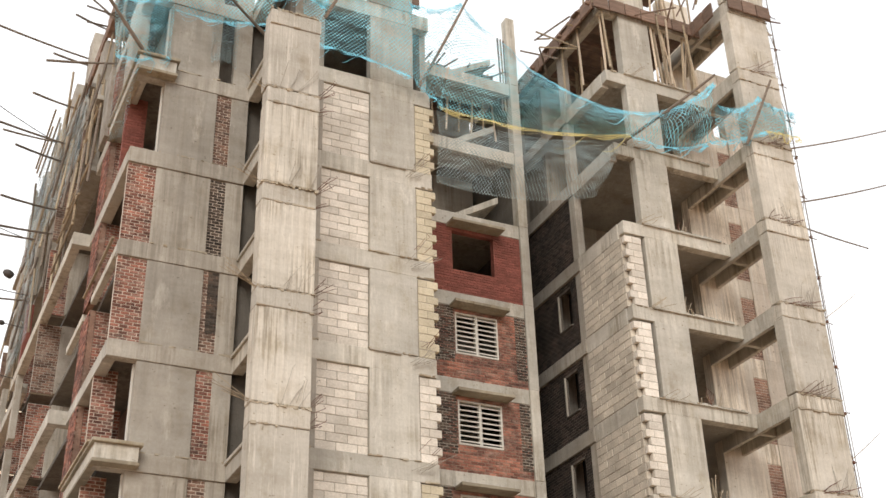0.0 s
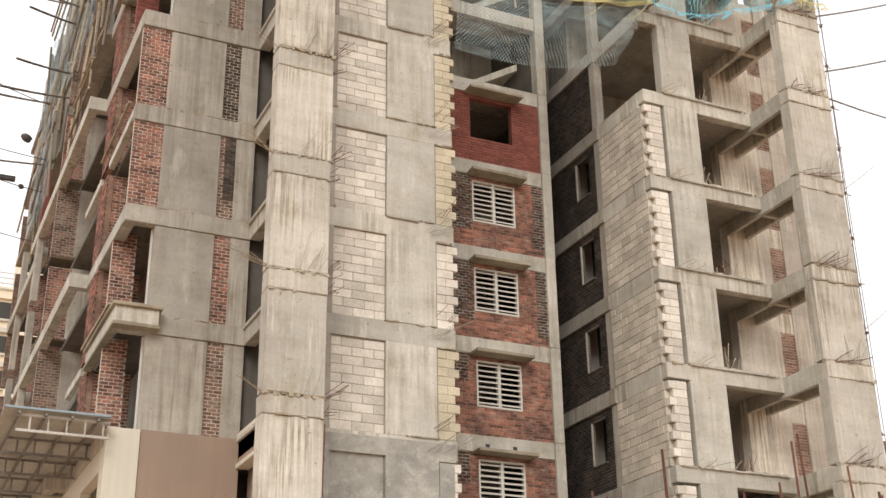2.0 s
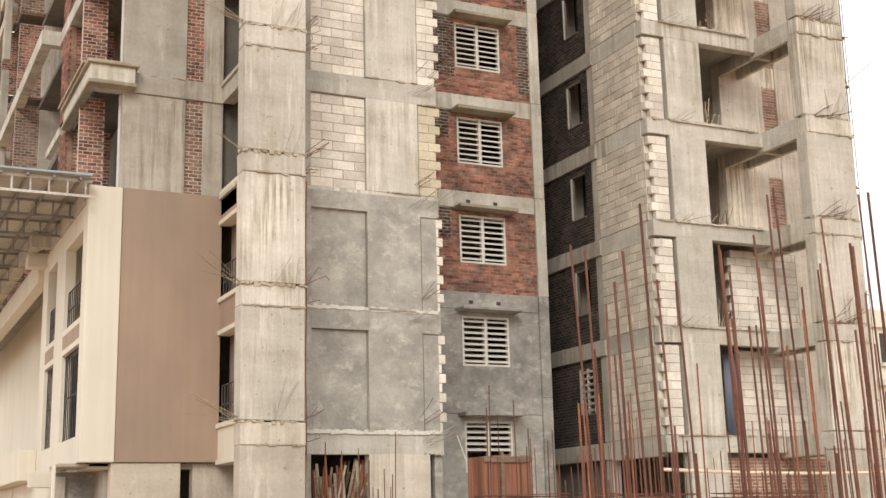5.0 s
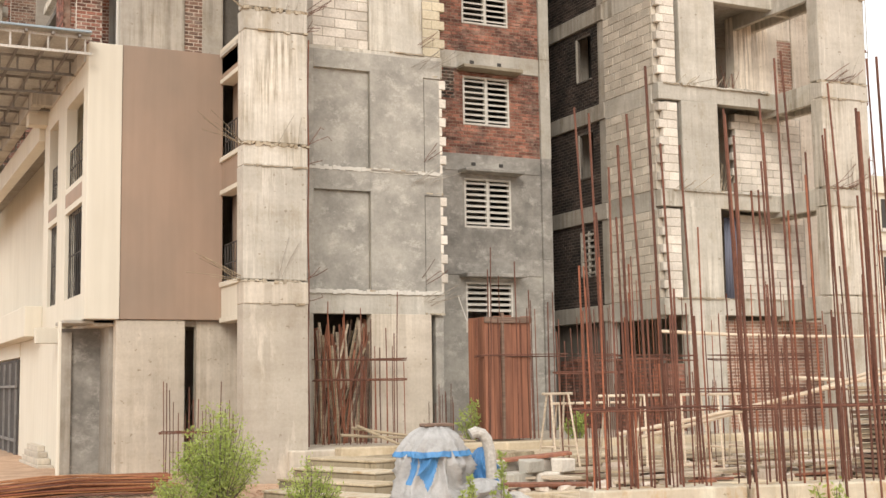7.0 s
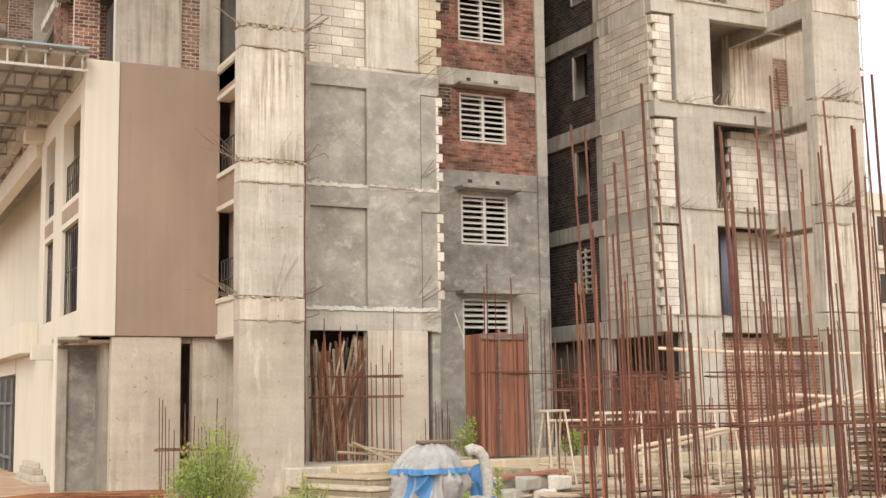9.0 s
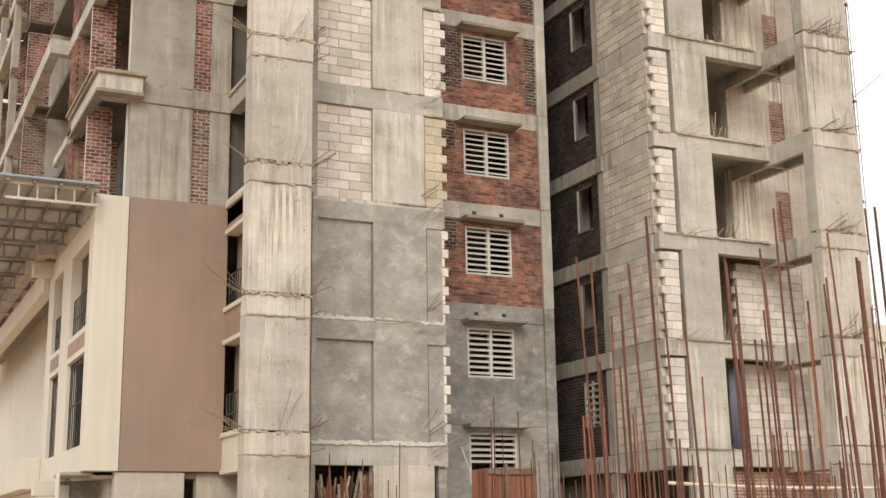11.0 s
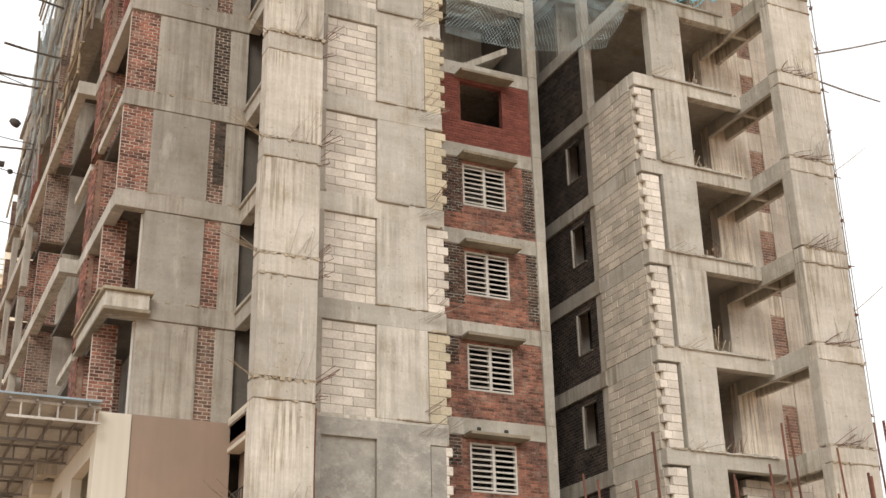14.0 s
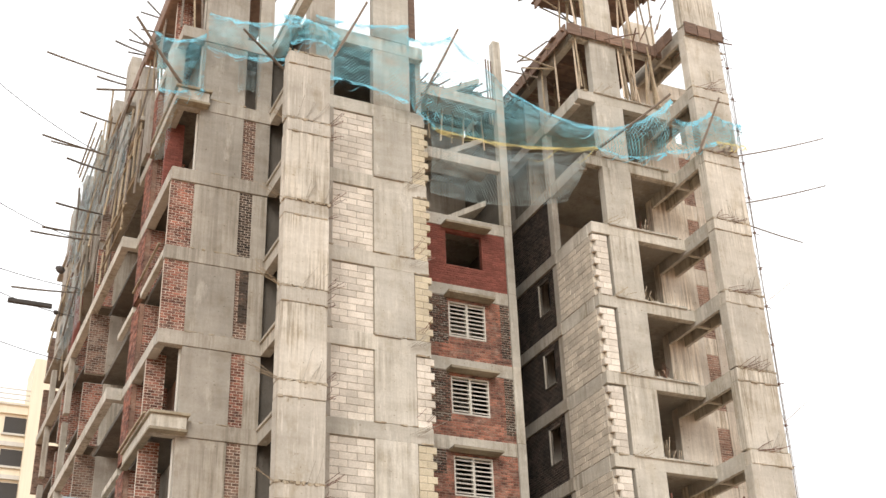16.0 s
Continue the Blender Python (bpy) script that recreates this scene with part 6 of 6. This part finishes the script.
pts = [(8.42, 16.75, 1.16), (8.5, 16.73, 1.2), (8.6, 16.72, 1.17), (8.68, 16.72, 1.08), (8.72, 16.72, 0.94), (8.74, 16.72, 0.76), (8.75, 16.72, 0.5)]
run(bm, pts, 0.085, 12)
part("exhaust_elbow", bm, PALE_METAL, heap, "pale bent pipe")
solid("seat_board", WOOD, heap, (7.7, 8.15, 16.75, 17.0, 1.29, 1.34))

# ---- plants ----
def bush(label, x, y, z, w, h, n, seed, leaf=0.085, mat=None, stems=18, name="bush"):
    b = thing(name, label, "shrub", "shrubs")
    rng = random.Random(seed)
    bm = bmesh.new()
    tips = []
    for k in range(stems):
        a = rng.uniform(0, 2 * math.pi)
        rr = w / 2 * math.sqrt(rng.random())
        hh = h * (1 - 0.55 * (rr / (w / 2)) ** 2) * rng.uniform(0.75, 1.05)
        p, q = Vector((x + 0.25 * rr * math.cos(a), y + 0.25 * rr * math.sin(a), z)), Vector((x + rr * math.cos(a), y + rr * math.sin(a), z + hh))
        rod(bm, p, q, 0.012, 4, 0.004)
        tips.append((p, q))
    part("branching", bm, BAMBOO_DARK, b)
    bm = bmesh.new()
    for k in range(n):
        p, q = rng.choice(tips)
        u = rng.random() ** 0.6
        c = p.lerp(q, u) + Vector((rng.gauss(0, 0.07), rng.gauss(0, 0.07), rng.gauss(0, 0.05))) * (w / 1.2)
        if c.z < z:
            continue
        d = Vector((rng.gauss(0, 1), rng.gauss(0, 1), rng.gauss(0.5, 0.8))).normalized()
        s = d.orthogonal().normalized()
        s = (s * math.cos(k) + d.cross(s) * math.sin(k)).normalized()
        ln = leaf * rng.uniform(0.6, 1.2)
        vs = [bm.verts.new(c), bm.verts.new(c + d * ln * 0.5 + s * ln * 0.2), bm.verts.new(c + d * ln), bm.verts.new(c + d * ln * 0.5 - s * ln * 0.2)]
        bm.faces.new(vs)
    tagged(part("foliage", bm, mat or LEAF, b), kind="stuff")
    return b


bush("leafy green shrub growing beside the steps", 5.9, 21.4, -0.12, 1.6, 1.75, 7500, 1, 0.075, None, 70)
bush("low spreading shrub at the edge of the soil", 5.2, 21.0, -0.12, 1.1, 0.65, 1800, 2, 0.07, None, 26)
bush("small leafy shrub before the steps", 6.35, 18.0, -0.12, 0.9, 1.0, 2200, 3, 0.065, None, 28)
bush("bright grassy clump at the foot of the steps", 6.1, 17.0, -0.15, 1.1, 0.4, 1500, 4, 0.13, GRASS, 30, "grass_clump")
bush("tall weed before the tarpaulin", 7.6, 15.3, -0.2, 0.28, 1.15, 420, 5, 0.08, None, 4, "weed")
bush("tall weed before the tarpaulin", 8.1, 15.2, -0.2, 0.3, 1.25, 450, 6, 0.08, None, 4, "weed")
bush("short weeds by the low wall", 8.25, 14.8, -0.2, 0.6, 0.55, 420, 7, 0.08, None, 9, "weed")
bush("green weed growing on the plinth", 13.3, 26.4, 0.55, 0.6, 1.1, 700, 8, 0.1, None, 9, "weed")
bush("green weed growing on the plinth", 15.9, 25.9, 0.55, 0.9, 0.7, 700, 9, 0.1, None, 10, "weed")
bush("weeds between the ground beams", 11.2, 12.2, -0.15, 0.9, 0.8, 600, 10, 0.08, None, 10, "weed")
bush("weeds between the ground beams", 12.5, 11.7, -0.15, 0.7, 0.8, 500, 11, 0.08, None, 9, "weed")
# clods and chips on the soil
bm = bmesh.new()
for k in range(2200):
    x, y = rng.uniform(0.5, 9.0), rng.uniform(14.5, 25.0)
    s = rng.uniform(0.008, 0.03) * (1 if rng.random() < 0.95 else 1.8)
    z = ground_height(x, y)
    bar_box(bm, x - s, x + s, y - s, y + s, z - s * 0.4, z + s * 0.7, s * 0.4)
tagged(part("soil_clods", bm, SOIL), "clods and chips scattered on the soil", "clods", kind="stuff")

# ---- things at openings ----
bm = bmesh.new()
n = 26
row = []
for k in range(n + 1):
    x = 22.74 + 0.56 * k / n
    row.append((bm.verts.new((x, 28.75 + 0.05 * math.sin(k * 1.4), FL(1))), bm.verts.new((x, 28.72 + 0.03 * math.sin(k * 1.4 + 1), FL(2) - 0.6))))
for a, b in zip(row, row[1:]):
    bm.faces.new((a[0], b[0], b[1], a[1])).smooth = True
r = bmesh.ops.extrude_face_region(bm, geom=list(bm.faces))
bmesh.ops.translate(bm, vec=(0, 0.015, 0), verts=[v for v in r["geom"] if isinstance(v, bmesh.types.BMVert)])
tagged(part("door_curtain", bm, CURTAIN), "crumpled grey-blue cloth hung in the doorway", "curtain")
pole("white hanging cord along the plastered wall", (13.75, 27.9, 4.1), (14.6, 27.0, 0.75), 0.012, WHITE, "cords", "cord", "cord")

# ---- distance ----
def far_block(label, x0, x1, y0, y1, top, storeys, bays, mat):
    h = thing("apartment_building", label, "building", "far buildings")
    solid("wall", mat, h, (x0, x1, y0, y1, -3, top), bevel=0)
    solid("parapet", mat, h, (x0 - 0.2, x1 + 0.2, y0 - 0.3, y0, top - 0.2, top + 0.9), bevel=0)
    sh, bw = (top + 1) / storeys, (x1 - x0) / bays
    for s in range(storeys):
        solid("band", WHITE, h, (x0, x1, y0 - 0.35, y0, -1 + sh * s - 0.2, -1 + sh * s + 0.2), bevel=0)
        for b in range(bays):
            pane = solid("window", DARK, h, (x0 + bw * (b + 0.2), x0 + bw * (b + 0.8), y0 - 0.06, y0 + 0.05, -1 + sh * (s + 0.35), -1 + sh * (s + 0.85)), bevel=0)
            solid("window_sill", WHITE, pane, (x0 + bw * (b + 0.15), x0 + bw * (b + 0.85), y0 - 0.25, y0 - 0.06, -1 + sh * (s + 0.28), -1 + sh * (s + 0.34)), bevel=0)
    return h


far = far_block("cream apartment block with dark windows beyond the site", -16.0, 13.2, 110.0, 125.0, 43.0, 14, 9, YELLOW)
solid("tower", YELLOW, far, (9.3, 12.2, 109.0, 114.0, -3, 48.3), bevel=0)
for k in range(4):
    solid("roof_rail", WHITE, far, (-16, 13.0, 109.5, 109.6, 43.6 + 0.5 * k, 43.7 + 0.5 * k), bevel=0)
far_block("pale house beyond the site", 59.5, 75.0, 60.0, 72.0, 14.0, 4, 5, CREAM)
